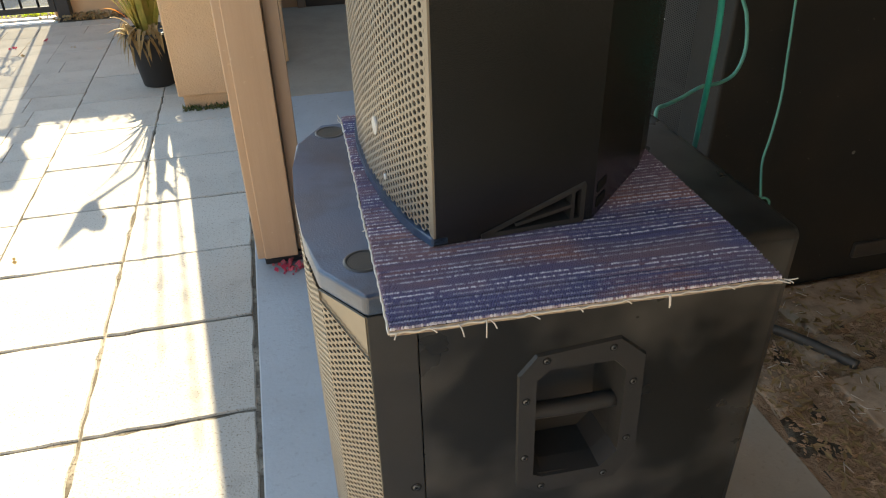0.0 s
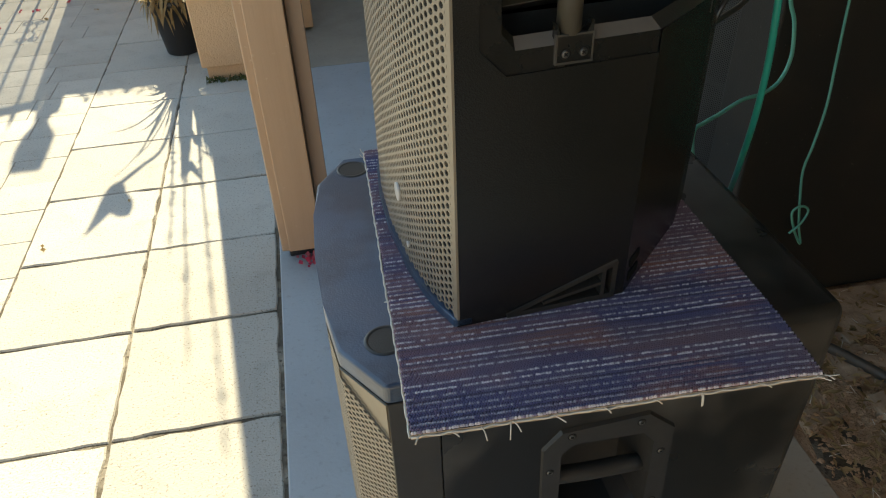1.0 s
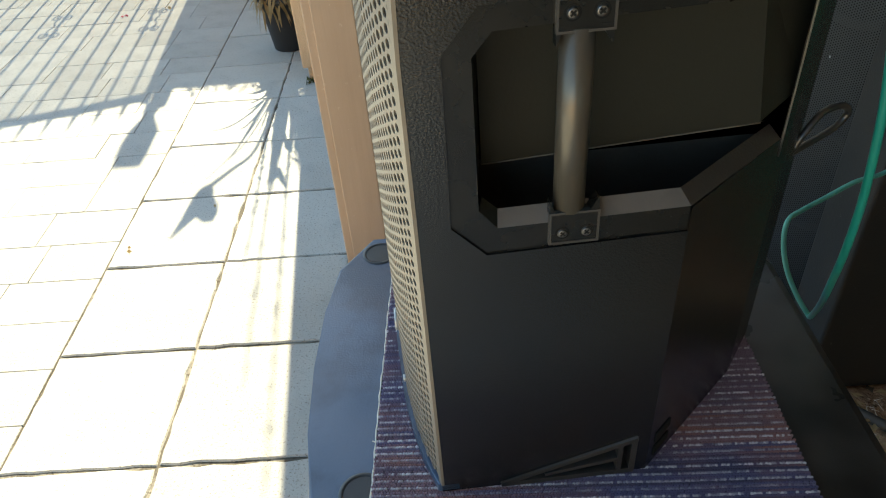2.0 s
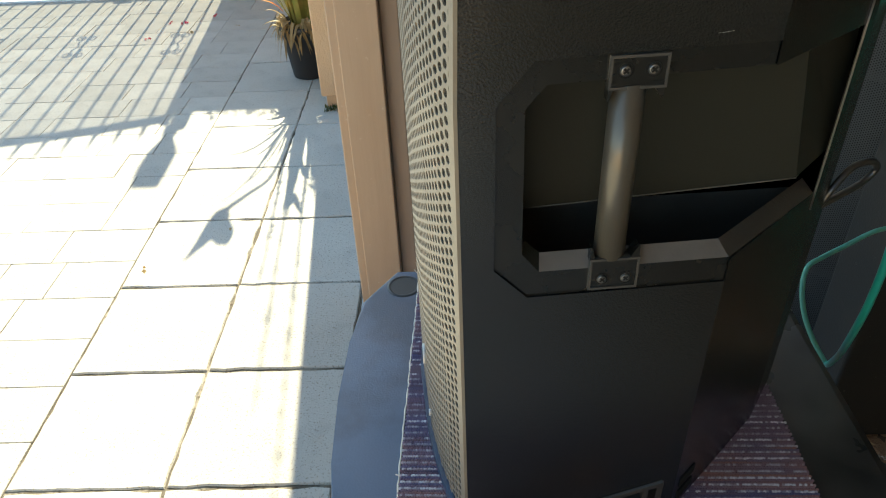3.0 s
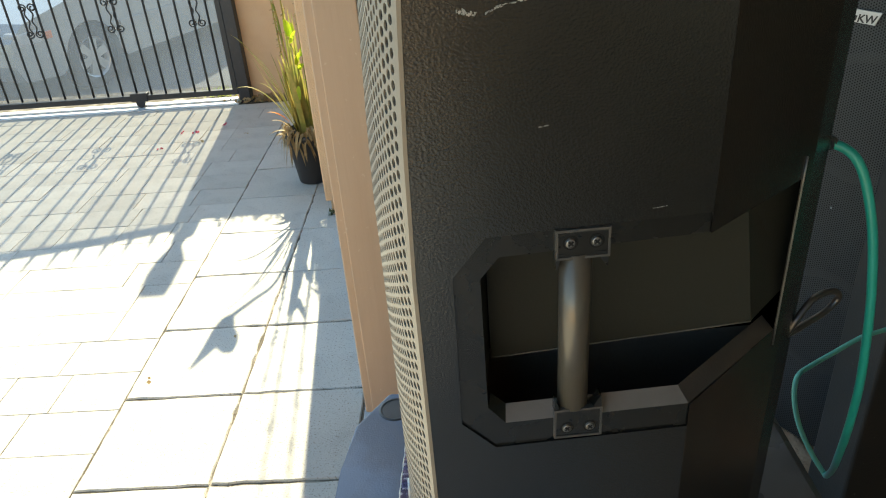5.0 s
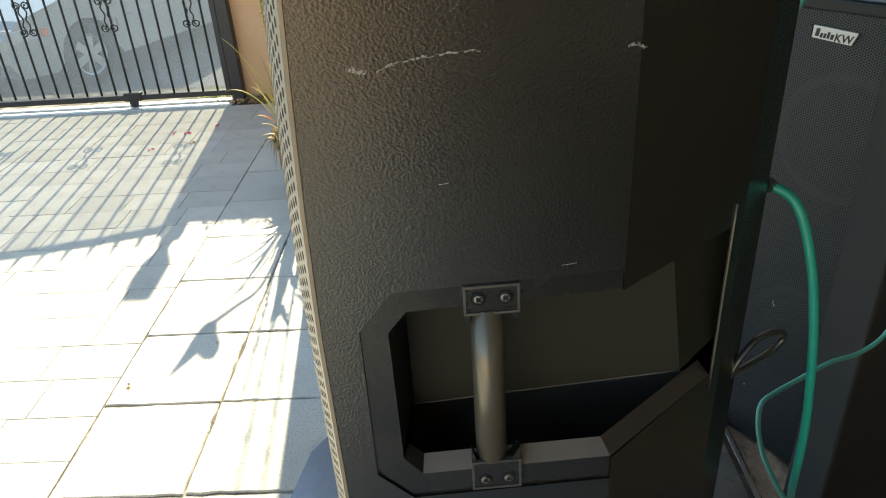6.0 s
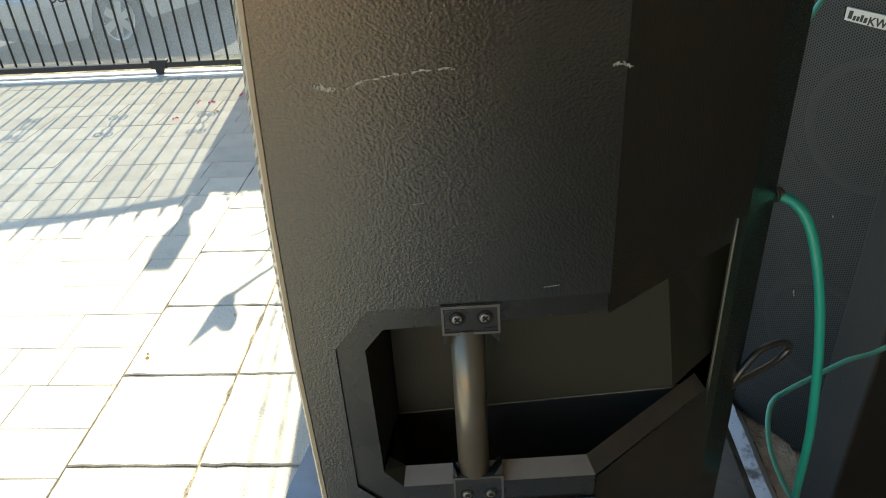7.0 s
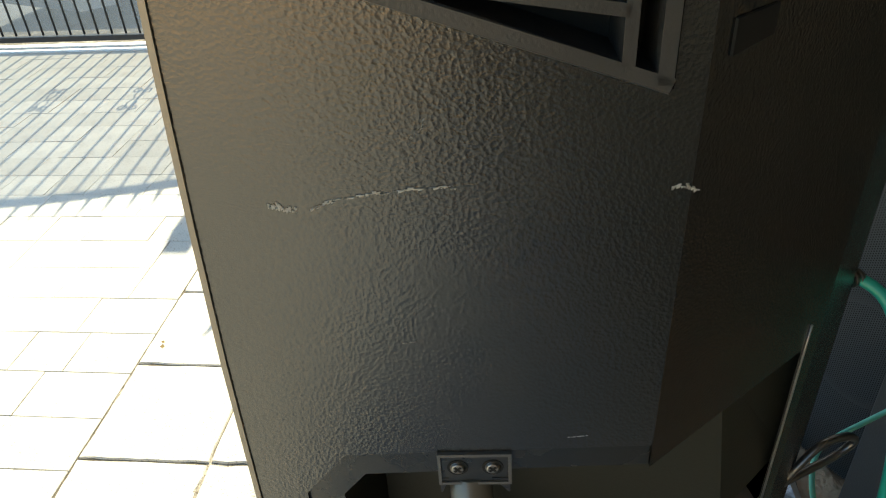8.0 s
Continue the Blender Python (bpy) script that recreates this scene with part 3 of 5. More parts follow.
# round stacking recesses in the cap
for x, y in ((-0.147, 0.766), (-0.145, 1.182)):
    bm = bmesh.new()
    r = [0.0265, 0.0245, 0.0215, 0.021]
    zz = [SUB_TOP + 0.0002, SUB_TOP + 0.0016, SUB_TOP + 0.0014, SUB_TOP + 0.0006]
    rings = [[bm.verts.new((x + q * math.cos(k * math.pi / 16), y + q * math.sin(k * math.pi / 16), z)) for k in range(32)] for q, z in zip(r, zz)]
    for p, q in zip(rings, rings[1:]):
        for k in range(32):
            bm.faces.new((p[k], p[(k + 1) % 32], q[(k + 1) % 32], q[k])).smooth = True
    bm.faces.new(rings[-1])
    part("stacking_recess", bm, M_PLASTIC, sub, "round stacking recess")

# side handle: an eight-sided frame screwed over a pocket with a bar across it
handle = part("side_handle", bmesh.new(), M_PLASTIC, sub)
OUT = [(0.040, 0.445), (0.080, 0.420), (0.196, 0.424), (0.226, 0.470), (0.218, 0.662), (0.178, 0.699), (0.060, 0.692), (0.036, 0.662)]
IN = [(0.064, 0.464), (0.078, 0.456), (0.170, 0.452), (0.196, 0.480), (0.192, 0.640), (0.174, 0.662), (0.080, 0.666), (0.061, 0.650)]
bm = bmesh.new()
plate(bm, [OUT, IN], lambda x, z: (x, SY0 - 0.005, z))
band(bm, [(x, SY0 - 0.005, z) for x, z in OUT], [(0.131 + (x - 0.131) * 1.02, SY0 + 0.0005, 0.558 + (z - 0.558) * 1.02) for x, z in OUT])
band(bm, [(x, SY0 - 0.005, z) for x, z in IN], [(0.131 + (x - 0.131) * 0.93, SY0 + 0.025, 0.558 + (z - 0.558) * 0.93) for x, z in IN])
deep = [(0.131 + (x - 0.131) * 0.93, SY0 + 0.025, 0.558 + (z - 0.558) * 0.93) for x, z in IN]
back = [(0.131 + (x - 0.131) * 0.86, SY0 + 0.075, 0.558 + (z - 0.558) * 0.9) for x, z in IN]
band(bm, deep, back)
bm.faces.new([bm.verts.new(p) for p in back])
bmesh.ops.remove_doubles(bm, verts=bm.verts[:], dist=1e-5)
me = mesh_of("side_handle", bm, M_PLASTIC)
handle.data = me
part("grip", tube(bmesh.new(), [(0.058, SY0 + 0.020, 0.571), (0.12, SY0 + 0.018, 0.569), (0.192, SY0 + 0.020, 0.566)], 0.013, 12), M_PLASTIC, handle)
for x, z in ((0.073, 0.683), (0.168, 0.686), (0.205, 0.617), (0.208, 0.504), (0.178, 0.436), (0.078, 0.436), (0.049, 0.504), (0.047, 0.616)):
    screw_part((x, SY0 - 0.005, z), (0, -1, 0), handle, 0.0046)
screw_part((-0.110, SY0, 0.484), (0, -1, 0), sub, 0.006)

# ---- carpet tile ----
CT = 0.836
carpet = thing("carpet_tile", "blue and purple striped loop-pile carpet remnant on the subwoofer", "carpet")
CORNERS = [Vector((-0.141, 0.613)), Vector((0.326, 0.596)), Vector((0.331, 1.208)), Vector((-0.120, 1.224))]


def carpet_at(a, b, h=0.0):
    p = CORNERS[0] * (1 - a) * (1 - b) + CORNERS[1] * a * (1 - b) + CORNERS[2] * a * b + CORNERS[3] * (1 - a) * b
    droop = max(0.0, SY0 - p.y)
    edge = 0.0015 * noise.noise((a * 9, b * 9, 0.5))
    return Vector((p.x + (edge if a in (0, 1) else 0), p.y + (edge if b in (0, 1) else 0), CT + h - 0.35 * droop ** 2 - 0.004 * max(0.0, a - 0.92) / 0.08 * (droop / 0.09) + 0.001 * noise.noise((a * 5, b * 5, 2.2))))


bm = bmesh.new()
NA, NB = 40, 48
low = [[bm.verts.new(carpet_at(i / NA, j / NB, -0.0075)) for j in range(NB + 1)] for i in range(NA + 1)]
top = [[bm.verts.new(carpet_at(i / NA, j / NB, 0.0)) for j in range(NB + 1)] for i in range(NA + 1)]
for i in range(NA):
    for j in range(NB):
        bm.faces.new((top[i][j], top[i + 1][j], top[i + 1][j + 1], top[i][j + 1])).material_index = 1
        bm.faces.new((low[i][j], low[i][j + 1], low[i + 1][j + 1], low[i + 1][j]))
for i in range(NA):
    bm.faces.new((low[i][0], low[i + 1][0], top[i + 1][0], top[i][0])), bm.faces.new((low[i][NB], top[i][NB], top[i + 1][NB], low[i + 1][NB]))
for j in range(NB):
    bm.faces.new((low[0][j], top[0][j], top[0][j + 1], low[0][j + 1])), bm.faces.new((low[NA][j], low[NA][j + 1], top[NA][j + 1], top[NA][j]))
part("backing", bm, M_BACKING, carpet, "frayed tan backing").data.materials.append(M_VOID)
rng = random.Random(11)
verts, faces, weave = [], [], []
ROWS, LOOPS = 208, 150
for r in range(ROWS):
    shade = 1.6 + 0.4 * rng.random() if r % 3 == 0 and rng.random() < 0.85 else rng.uniform(0.0, 1.5)
    for k in range(LOOPS):
        a, b = (k + 0.5 + rng.uniform(-0.2, 0.2) + 0.5 * (r % 2)) / (LOOPS + 0.6), (r + 0.5 + rng.uniform(-0.08, 0.08)) / ROWS
        c, h = carpet_at(a, b), rng.uniform(0.0024, 0.0034)
        base = len(verts)
        for q, z in ((1.0, 0.0), (0.85, 0.6), (0.42, 0.95)):
            for m in range(6):
                t = m * math.pi / 3
                verts.append((c.x + 0.0021 * q * math.cos(t), c.y + 0.0017 * q * math.sin(t), c.z + h * z))
        verts.append((c.x, c.y, c.z + h))
        weave += [(a * 0.46, float(r), shade)] * 19
        for lay in (0, 6):
            for m in range(6):
                faces.append((base + lay + m, base + lay + (m + 1) % 6, base + lay + 6 + (m + 1) % 6, base + lay + 6 + m))
        for m in range(6):
            faces.append((base + 12 + m, base + 12 + (m + 1) % 6, base + 18))
me = bpy.data.meshes.new("pile")
me.from_pydata(verts, [], faces)
me.attributes.new("weave", "FLOAT_VECTOR", "POINT").data.foreach_set("vector", np.array(weave, dtype=np.float32).ravel())
me.materials.append(M_CARPET)
pile = tagged(new("carpet_surface", me), "blue purple loop pile", kind="stuff")
pile.parent = carpet
# frayed threads along the near and left edges
for a, b, dx, dy, dz in ((0.16, 0, 0.004, -0.012, -0.010), (0.23, 0, -0.003, -0.010, -0.018), (0.235, 0, 0.006, -0.012, -0.006), (0.33, 0, 0.010, -0.012, -0.001), (0.45, 0, 0.006, -0.006, -0.004), (0.57, 0, 0.008, -0.006, -0.003),
                         (0.685, 0, 0.001, -0.006, -0.016), (0.69, 0, -0.002, -0.008, -0.012), (1.0, 0.0, 0.016, -0.004, 0.002), (1.0, 0.004, 0.010, -0.008, -0.003), (0.02, 0, -0.006, -0.008, -0.004), (0.09, 0, 0.008, -0.008, -0.002), (0.98, 0, 0.012, -0.010, 0.0), (0.84, 0, 0.008, -0.006, -0.002), (0, 0.97, -0.008, 0.002, 0.006), (0, 0.99, -0.006, 0.006, 0.008), (0, 0.35, -0.005, 0.004, -0.002)):
    p = carpet_at(a, b, -0.002)
    bm = bmesh.new()
    tube(bm, [p, p + Vector((dx * 0.6, dy * 0.6, dz * 0.2)), p + Vector((dx, dy, dz))], 0.0008, 5, 4)
    part("thread", bm, M_THREAD, carpet, "loose pale thread")
bm = bmesh.new()
tube(bm, [carpet_at(i / 60, 0, -0.003) + Vector((0, -0.0010 - 0.0008 * math.sin(i * 2.1), 0.0006 * math.sin(i * 1.3))) for i in range(61)], 0.0012, 6, 2)
part("edge_binding", bm, M_THREAD, carpet, "pale fraying edge")
bm = bmesh.new()
tube(bm, [carpet_at(0, i / 60, -0.004) + Vector((-0.0012 - 0.0006 * math.sin(i * 2.3), 0, 0.0005 * math.sin(i * 1.7))) for i in range(61)], 0.0013, 6, 2)
part("edge_binding", bm, M_THREAD, carpet)

# ---- loudspeaker on the carpet ----
SB, ST = 0.8415, 1.608
spk = thing("loudspeaker", "tall black powered loudspeaker with a side handle on the carpet", "loudspeaker", pose(0.0523, 0.7608, 0, 0, 0, 3.6))
U0, UF = -0.112, 0.104
HW = 0.225
FRONT = [(U0, 0.0), (-0.1245, 0.036), (-0.1335, 0.075), (-0.1415, 0.130), (-0.1465, HW), (-0.1415, 2 * HW - 0.130), (-0.1335, 2 * HW - 0.075), (-0.1245, 2 * HW - 0.036), (U0, 2 * HW)]
REAR = [(UF, 0.0), (0.242, 0.119), (0.290, 0.178), (0.290, 2 * HW - 0.178), (0.242, 2 * HW - 0.119), (UF, 2 * HW)]
SIDE = [(U0, SB), (-0.042, SB), (0.092, 0.898), (0.092, SB), (UF, SB), (UF, 1.157), (-0.057, 1.154), (-0.084, 1.183), (-0.083, 1.322), (-0.058, 1.353), (UF, 1.357), (UF, ST), (0.092, ST), (0.092, 1.552), (-0.042, ST), (U0, ST), (U0, 1.56), (U0, 1.50), (U0, 1.42), (U0, 1.32)]
POCKET = [(UF, 1.157), (-0.057, 1.154), (-0.084, 1.183), (-0.083, 1.322), (-0.058, 1.353), (UF, 1.357)]
OPENING = [(UF, 1.180), (-0.048, 1.178), (-0.062, 1.196), (-0.063, 1.318), (-0.049, 1.335), (UF, 1.340)]
STEP = 0.0022


def taper(s, z, deep=0.0):
    """A point on the slanting rear side: s metres back from the fold, deep metres into the box."""
    d = Vector((0.138, 0.119)).normalized()
    return (UF + d.x * s - d.y * deep, d.y * s + d.x * deep, z)


bm = bmesh.new()
plate(bm, [SIDE], lambda u, z: (u, 0.0, z))
for p, q in zip(POCKET, POCKET[1:]):
    bm.faces.new([bm.verts.new(x) for x in ((p[0], 0, p[1]), (q[0], 0, q[1]), (q[0], STEP, q[1]), (p[0], STEP, p[1]))])
# slanting side with the slot that runs on to the back
L = math.hypot(0.138, 0.119)
SLOT = [(0.0, 1.180), (0.0, 1.340), (L - 0.022, 1.325), (L - 0.022, 1.168)]
plate(bm, [[(0.0, SB), (L, SB), (L, ST), (0, ST), (0, 1.340), SLOT[2], SLOT[3], (0, 1.180)]], lambda s, z: taper(s, z))
# the other sides
rest = REAR[1:] + FRONT[::-1]
for p, q in zip(rest[:-1], rest[1:]):
    bm.faces.new([bm.verts.new(x) for x in ((p[0] + 0, p[1], SB), (q[0], q[1], SB), (q[0], q[1], ST), (p[0], p[1], ST))] if p[0] > -0.1 and q[0] > -0.11 or p[1] > 0.44 and q[0] > -0.113 else [bm.verts.new(x) for x in ((p[0] + 0.012, p[1], SB), (q[0] + 0.012, q[1], SB), (q[0] + 0.012, q[1], ST), (p[0] + 0.012, p[1], ST))])
for z in (SB, ST):
    bm.faces.new([bm.verts.new((x, y, z)) for x, y in [(-0.042, 0.0), (UF - 0.03, 0.03), *REAR[1:], *FRONT[::-1]]])
bm.faces.new([bm.verts.new(p) for p in ((U0, 0, SB), (U0, 0.012, SB), (U0, 0.012, ST), (U0, 0, ST))])
bmesh.ops.remove_doubles(bm, verts=bm.verts[:], dist=1e-5)
part("cabinet", bm, M_PAINT, spk)

bm = bmesh.new()
plate(bm, [[*POCKET, *OPENING[::-1]]], lambda u, z: (u, STEP, z))
part("handle_bezel", bm, M_BEZEL, spk, "smooth eight-sided bezel round the hand pocket")

# hand pocket: sill, cheeks, ceiling, upper back wall and the hollow under it
pocket = bmesh.new()


def quad(bm, *pts):
    bm.faces.new([bm.verts.new(p) for p in pts])


quad(pocket, (-0.063, STEP, 1.318), (-0.063, STEP, 1.196), (-0.052, 0.075, 1.200), (-0.052, 0.075, 1.318))
quad(pocket, (-0.063, STEP, 1.318), (-0.049, STEP, 1.335), (-0.040, 0.075, 1.335), (-0.052, 0.075, 1.318))
quad(pocket, (-0.049, STEP, 1.335), (UF, STEP, 1.340), taper(L - 0.022, 1.325), (0.20, 0.150, 1.330), (-0.040, 0.075, 1.335))
quad(pocket, (-0.052, 0.075, 1.335), (0.165, 0.075, 1.335), (0.178, 0.062, 1.213), (-0.052, 0.062, 1.200))
quad(pocket, (0.165, 0.075, 1.335), (0.24, 0.135, 1.335), (0.245, 0.128, 1.205), (0.178, 0.062, 1.213))
quad(pocket, (-0.062, STEP, 1.196), (-0.048, STEP, 1.178), (-0.046, 0.0150, 1.1875), (-0.058, 0.0150, 1.200))
quad(pocket, (-0.058, 0.0150, 1.200), (-0.046, 0.0150, 1.1875), (-0.044, 0.017, 1.08), (-0.058, 0.017, 1.08))
part("hand_pocket", pocket, M_POCKET, spk)
bm = bmesh.new()
quad(bm, (-0.052, 0.062, 1.1995), (0.178, 0.062, 1.2125), (0.205, 0.102, 1.190), (-0.052, 0.102, 1.180))
hollow = [(-0.058, 0.016), (0.112, 0.016), (0.205, 0.102), (-0.058, 0.102)]
a, b = prism(bm, hollow, 1.08, 1.178, caps=False)
bm.faces.new(a)
part("pocket_hollow", bm, M_GREY, spk)
bm = bmesh.new()
quad(bm, (-0.048, STEP, 1.178), (UF, STEP, 1.180), (0.0985, 0.0150, 1.1895), (-0.046, 0.0150, 1.1875))
part("pocket_sill", bm, M_SILL, spk, "dark grey sill lightened for the sky light on it")
bm = bmesh.new()
quad(bm, (UF, STEP, 1.1800), taper(L - 0.022, 1.168), taper(L - 0.022, 1.179, 0.013), (0.0985, 0.0150, 1.1895))
part("slot_lip", bm, M_GREY, spk)
# pale thin tube drawn as the highlight on the back wall's lower edge
bm = bmesh.new()
tube(bm, [(-0.052, 0.0615, 1.1998), (0.06, 0.0615, 1.2061), (0.178, 0.0615, 1.2126)], 0.0006, 6, 4)
part("pocket_edge", bm, M_SILL, spk, "thin painted highlight along the pocket wall's edge")
bm = bmesh.new()
tube(bm, [taper(L - 0.0185, 1.148, -0.0006), taper(L - 0.0185, 1.25, -0.0006), taper(L - 0.0185, 1.345, -0.0006)], 0.0009, 6, 4)
part("back_edge_strip", bm, M_SCREW, spk, "thin bright strip down the back edge")

handle = part("side_handle", rod(bmesh.new(), (0.0085, 0.0095, 1.187), (0.0085, 0.0095, 1.3325), 0.0122, sides=28), M_BAR, spk, "rounded metal grip bar")
for z0, z1, lip in ((1.331, 1.353, -1), (1.160, 1.188, 1)):
    bm = bmesh.new()
    box(bm, -0.0075, 0.0300, -0.0012, 0.010, z0, z1)
    bevelled(bm, 0.0012, 2)
    clamp = part("clamp", bm, M_BEZEL, handle, "black clamp plate")
    bm = bmesh.new()
    o, i = [(-0.0085, z0 - 0.001), (0.031, z0 - 0.001), (0.031, z1 + 0.001), (-0.0085, z1 + 0.001)], [(-0.0068, z0 + 0.001), (0.0292, z0 + 0.001), (0.0292, z1 - 0.001), (-0.0068, z1 - 0.001)]
    plate(bm, [o, i], lambda u, z: (u, -0.0019, z))
    band(bm, [(u, -0.0019, z) for u, z in o], [(u, 0.003, z) for u, z in o])
    band(bm, [(u, -0.0019, z) for u, z in i], [(u, 0.001, z) for u, z in i])
    # lighter grey puts the clamp's edge highlight into the rim's colour
    part("rim", bm, M_GREY, clamp)
    edge, tip = (z0, z0 - 0.010) if lip < 0 else (z1, z1 + 0.011)
    for ua, ub, uc in ((-0.0078, -0.0030, -0.0070), (0.0303, 0.0205, 0.0295)):
        bm = bmesh.new()
        front = [(ua, -0.0016, edge - lip * 0.004), (ub, -0.0016, edge - lip * 0.004), (uc, 0.0004, tip), (ua, 0.0004, tip)]
        quad(bm, *front)
        band(bm, front, [(u, 0.010, z) for u, _, z in front])
        part("wing", bm, M_BEZEL, clamp)
    for u in (0.0022, 0.0210):
        screw_part((u, -0.0012, 1.3435 if z0 > 1.3 else 1.1695), (0, -1, 0), clamp, 0.0044, "cross-head steel screw")

# ribbed triangular end pieces at the foot and the head
for flip in (0, 1):
    zz = (lambda z: z) if not flip else (lambda z: SB + ST - z)
    bm = bmesh.new()
    plate(bm, [[(-0.045, zz(SB + 0.001)), (0.0915, zz(SB + 0.001)), (0.0915, zz(0.898))]], lambda u, z: (u, 0.028, z))
    ends = part("ribbed_end", bm, M_VOID, spk, "ribbed triangular plastic end piece")

    def rib(u0, z0, u1, z1, w, deep=0.03):
        bm = bmesh.new()
        d = Vector((u1 - u0, z1 - z0)).normalized() * w / 2
        nx, nz = -d.y, d.x
        a = [(u0 + nx, zz(z0 + nz)), (u1 + nx, zz(z1 + nz)), (u1 - nx, zz(z1 - nz)), (u0 - nx, zz(z0 - nz))]
        mid = ((u0 + u1) / 2, zz((z0 + z1) / 2))
        soft = [(mid[0] + (u - mid[0]) * 0.995, mid[1] + (z - mid[1]) * 0.96) for u, z in a]
        quad(bm, *[(u, -0.0025, z) for u, z in soft])
        band(bm, [(u, -0.0025, z) for u, z in soft], [(u, -0.0005, z) for u, z in a])
        band(bm, [(u, -0.0005, z) for u, z in a], [(u, deep, z) for u, z in a])
        bmesh.ops.remove_doubles(bm, verts=bm.verts[:], dist=1e-5)
        part("rib", bm, M_PLASTIC, ends)

    rib(-0.050, SB + 0.0035, 0.091, SB + 0.0035, 0.007)
    rib(-0.050, SB + 0.0025, 0.091, 0.8965, 0.006)
    rib(-0.004, SB + 0.012, 0.074, SB + 0.026, 0.005)
    rib(0.074, SB + 0.003, 0.074, 0.888, 0.005)
    rib(0.088, SB + 0.003, 0.088, 0.896, 0.006)
    if not flip:
        bm = bmesh.new()
        quad(bm, (-0.046, -0.001, SB + 0.003), (0.091, -0.001, 0.8975), (0.089, 0.012, 0.879), (-0.034, 0.004, SB + 0.003))
        part("sloping_panel", bm, M_PLASTIC, ends)
    # raised near-black plates stand for the shade inside two small sockets
    for k in range(2):
        bm = bmesh.new()
        z = zz(SB + 0.018 + 0.022 * k)
        pts = [taper(0.012, z - 0.007, -0.0012), taper(0.040, z - 0.005, -0.0012), taper(0.040, z + 0.007, -0.0012), taper(0.012, z + 0.007, -0.0012)]
        quad(bm, *pts)
        band(bm, pts, [taper(0.012, z - 0.007, 0.002), taper(0.040, z - 0.005, 0.002), taper(0.040, z + 0.007, 0.002), taper(0.012, z + 0.007, 0.002)])
        part("socket", bm, M_VOID, ends)

perforated("grille", FRONT, SB + 0.014, ST - 0.010, 0.0103, 0.0035, spk, M_GRILLE)
bm = bmesh.new()
lower = [(x - 0.004, y) for x, y in FRONT]
prism(bm, [*lower, (U0 + 0.02, 2 * HW), (U0 + 0.02, 0.0)], SB, SB + 0.013)
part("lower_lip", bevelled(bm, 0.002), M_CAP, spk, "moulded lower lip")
bm = bmesh.new()
prism(bm, [*lower, (U0 + 0.02, 2 * HW), (U0 + 0.02, 0.0)], ST - 0.012, ST)
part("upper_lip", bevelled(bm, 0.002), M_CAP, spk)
bm = bmesh.new()
for z0, z1 in ((SB + 0.012, 1.32), (1.32, 1.42), (1.42, 1.50), (1.50, 1.56), (1.56, ST - 0.012)):
    quad(bm, (U0 - 0.0003, -0.0012, z0), (U0 - 0.0027, 0.0052, z0), (U0 - 0.0027, 0.0052, z1), (U0 - 0.0003, -0.0012, z1))
    quad(bm, (U0 - 0.0003, -0.0012, z0), (U0 + 0.0025, -0.0012, z0), (U0 + 0.0025, -0.0012, z1), (U0 - 0.0003, -0.0012, z1))
    quad(bm, (U0 + 0.0025, -0.0012, z0), (U0 + 0.0025, 0.003, z0), (U0 + 0.0025, 0.003, z1), (U0 + 0.0025, -0.0012, z1))
part("grille_edge", bm, M_GRILLE, spk, "folded edge of the grille")
# small round mark and a white dot low on the grille
bm = bmesh.new()
rod(bm, (-0.1420, 0.16, 0.945), (-0.1460, 0.16, 0.945), 0.012, sides=24)
part("maker_mark", bm, M_BADGE, spk, "small round silver mark")
bm = bmesh.new()
rod(bm, (-0.1400, 0.125, 0.885), (-0.1435, 0.125, 0.885), 0.004, sides=12)
part("lamp_dot", bm, M_BADGE, spk)

# the front edge draws in slightly towards the top
for ob in spk.children:
    if ob.name.split(".")[0] in ("cabinet", "grille", "upper_lip", "grille_edge"):
        for v in ob.data.vertices:
            if v.co.z > 1.32 and v.co.x < -0.05:
                v.co.x += 0.013 * ((v.co.z - 1.32) / 0.28) ** 1.5 * min(1.0, (-0.05 - v.co.x) / 0.05)

# scrapes through the paint
def scrape(pts, width, seed):
    """A ragged thin fleck of bare filler along a line on the side."""
    g = random.Random(seed)
    bm = bmesh.new()
    path = glide([(u, 0, z) for u, z in pts], 13)
    for i, p in enumerate(path[:-1]):
        if g.random() < 0.16:
            continue
        q = path[i + 1]
        w = width * g.uniform(0.12, 1.0) ** 1.4
        j = g.uniform(-0.4, 0.4) * width
        a = [(p.x, -0.0003, p.z - w * 0.5 + j), (q.x, -0.0003, q.z - w * g.uniform(0.2, 0.6) + j), (q.x + g.uniform(0, .001), -0.0005, q.z + w * g.uniform(0.2, 0.6) + j), (p.x, -0.0005, p.z + w * 0.5 + j)]
        quad(bm, *a)
        band(bm, a, [(x, 0.0006, z) for x, _, z in a])
    part("scrape", bm, M_SCRAPE, spk, "pale scrape through the paint")


scrape([(-0.070, 1.509), (-0.064, 1.507), (-0.056, 1.5045)], 0.0030, 1)
scrape([(-0.052, 1.506), (-0.040, 1.510)], 0.0016, 2)
scrape([(-0.040, 1.5105), (-0.022, 1.5125), (0.004, 1.5145)], 0.0015, 3)
scrape([(0.003, 1.5142), (0.009, 1.5138)], 0.0016, 9)
scrape([(-0.008, 1.5365), (-0.0035, 1.540), (-0.002, 1.545)], 0.0009, 4)
scrape([(-0.020, 1.431), (-0.014, 1.432)], 0.0006, 5)
scrape([(0.096, 1.510), (0.101, 1.511), (0.107, 1.508)], 0.0022, 6)
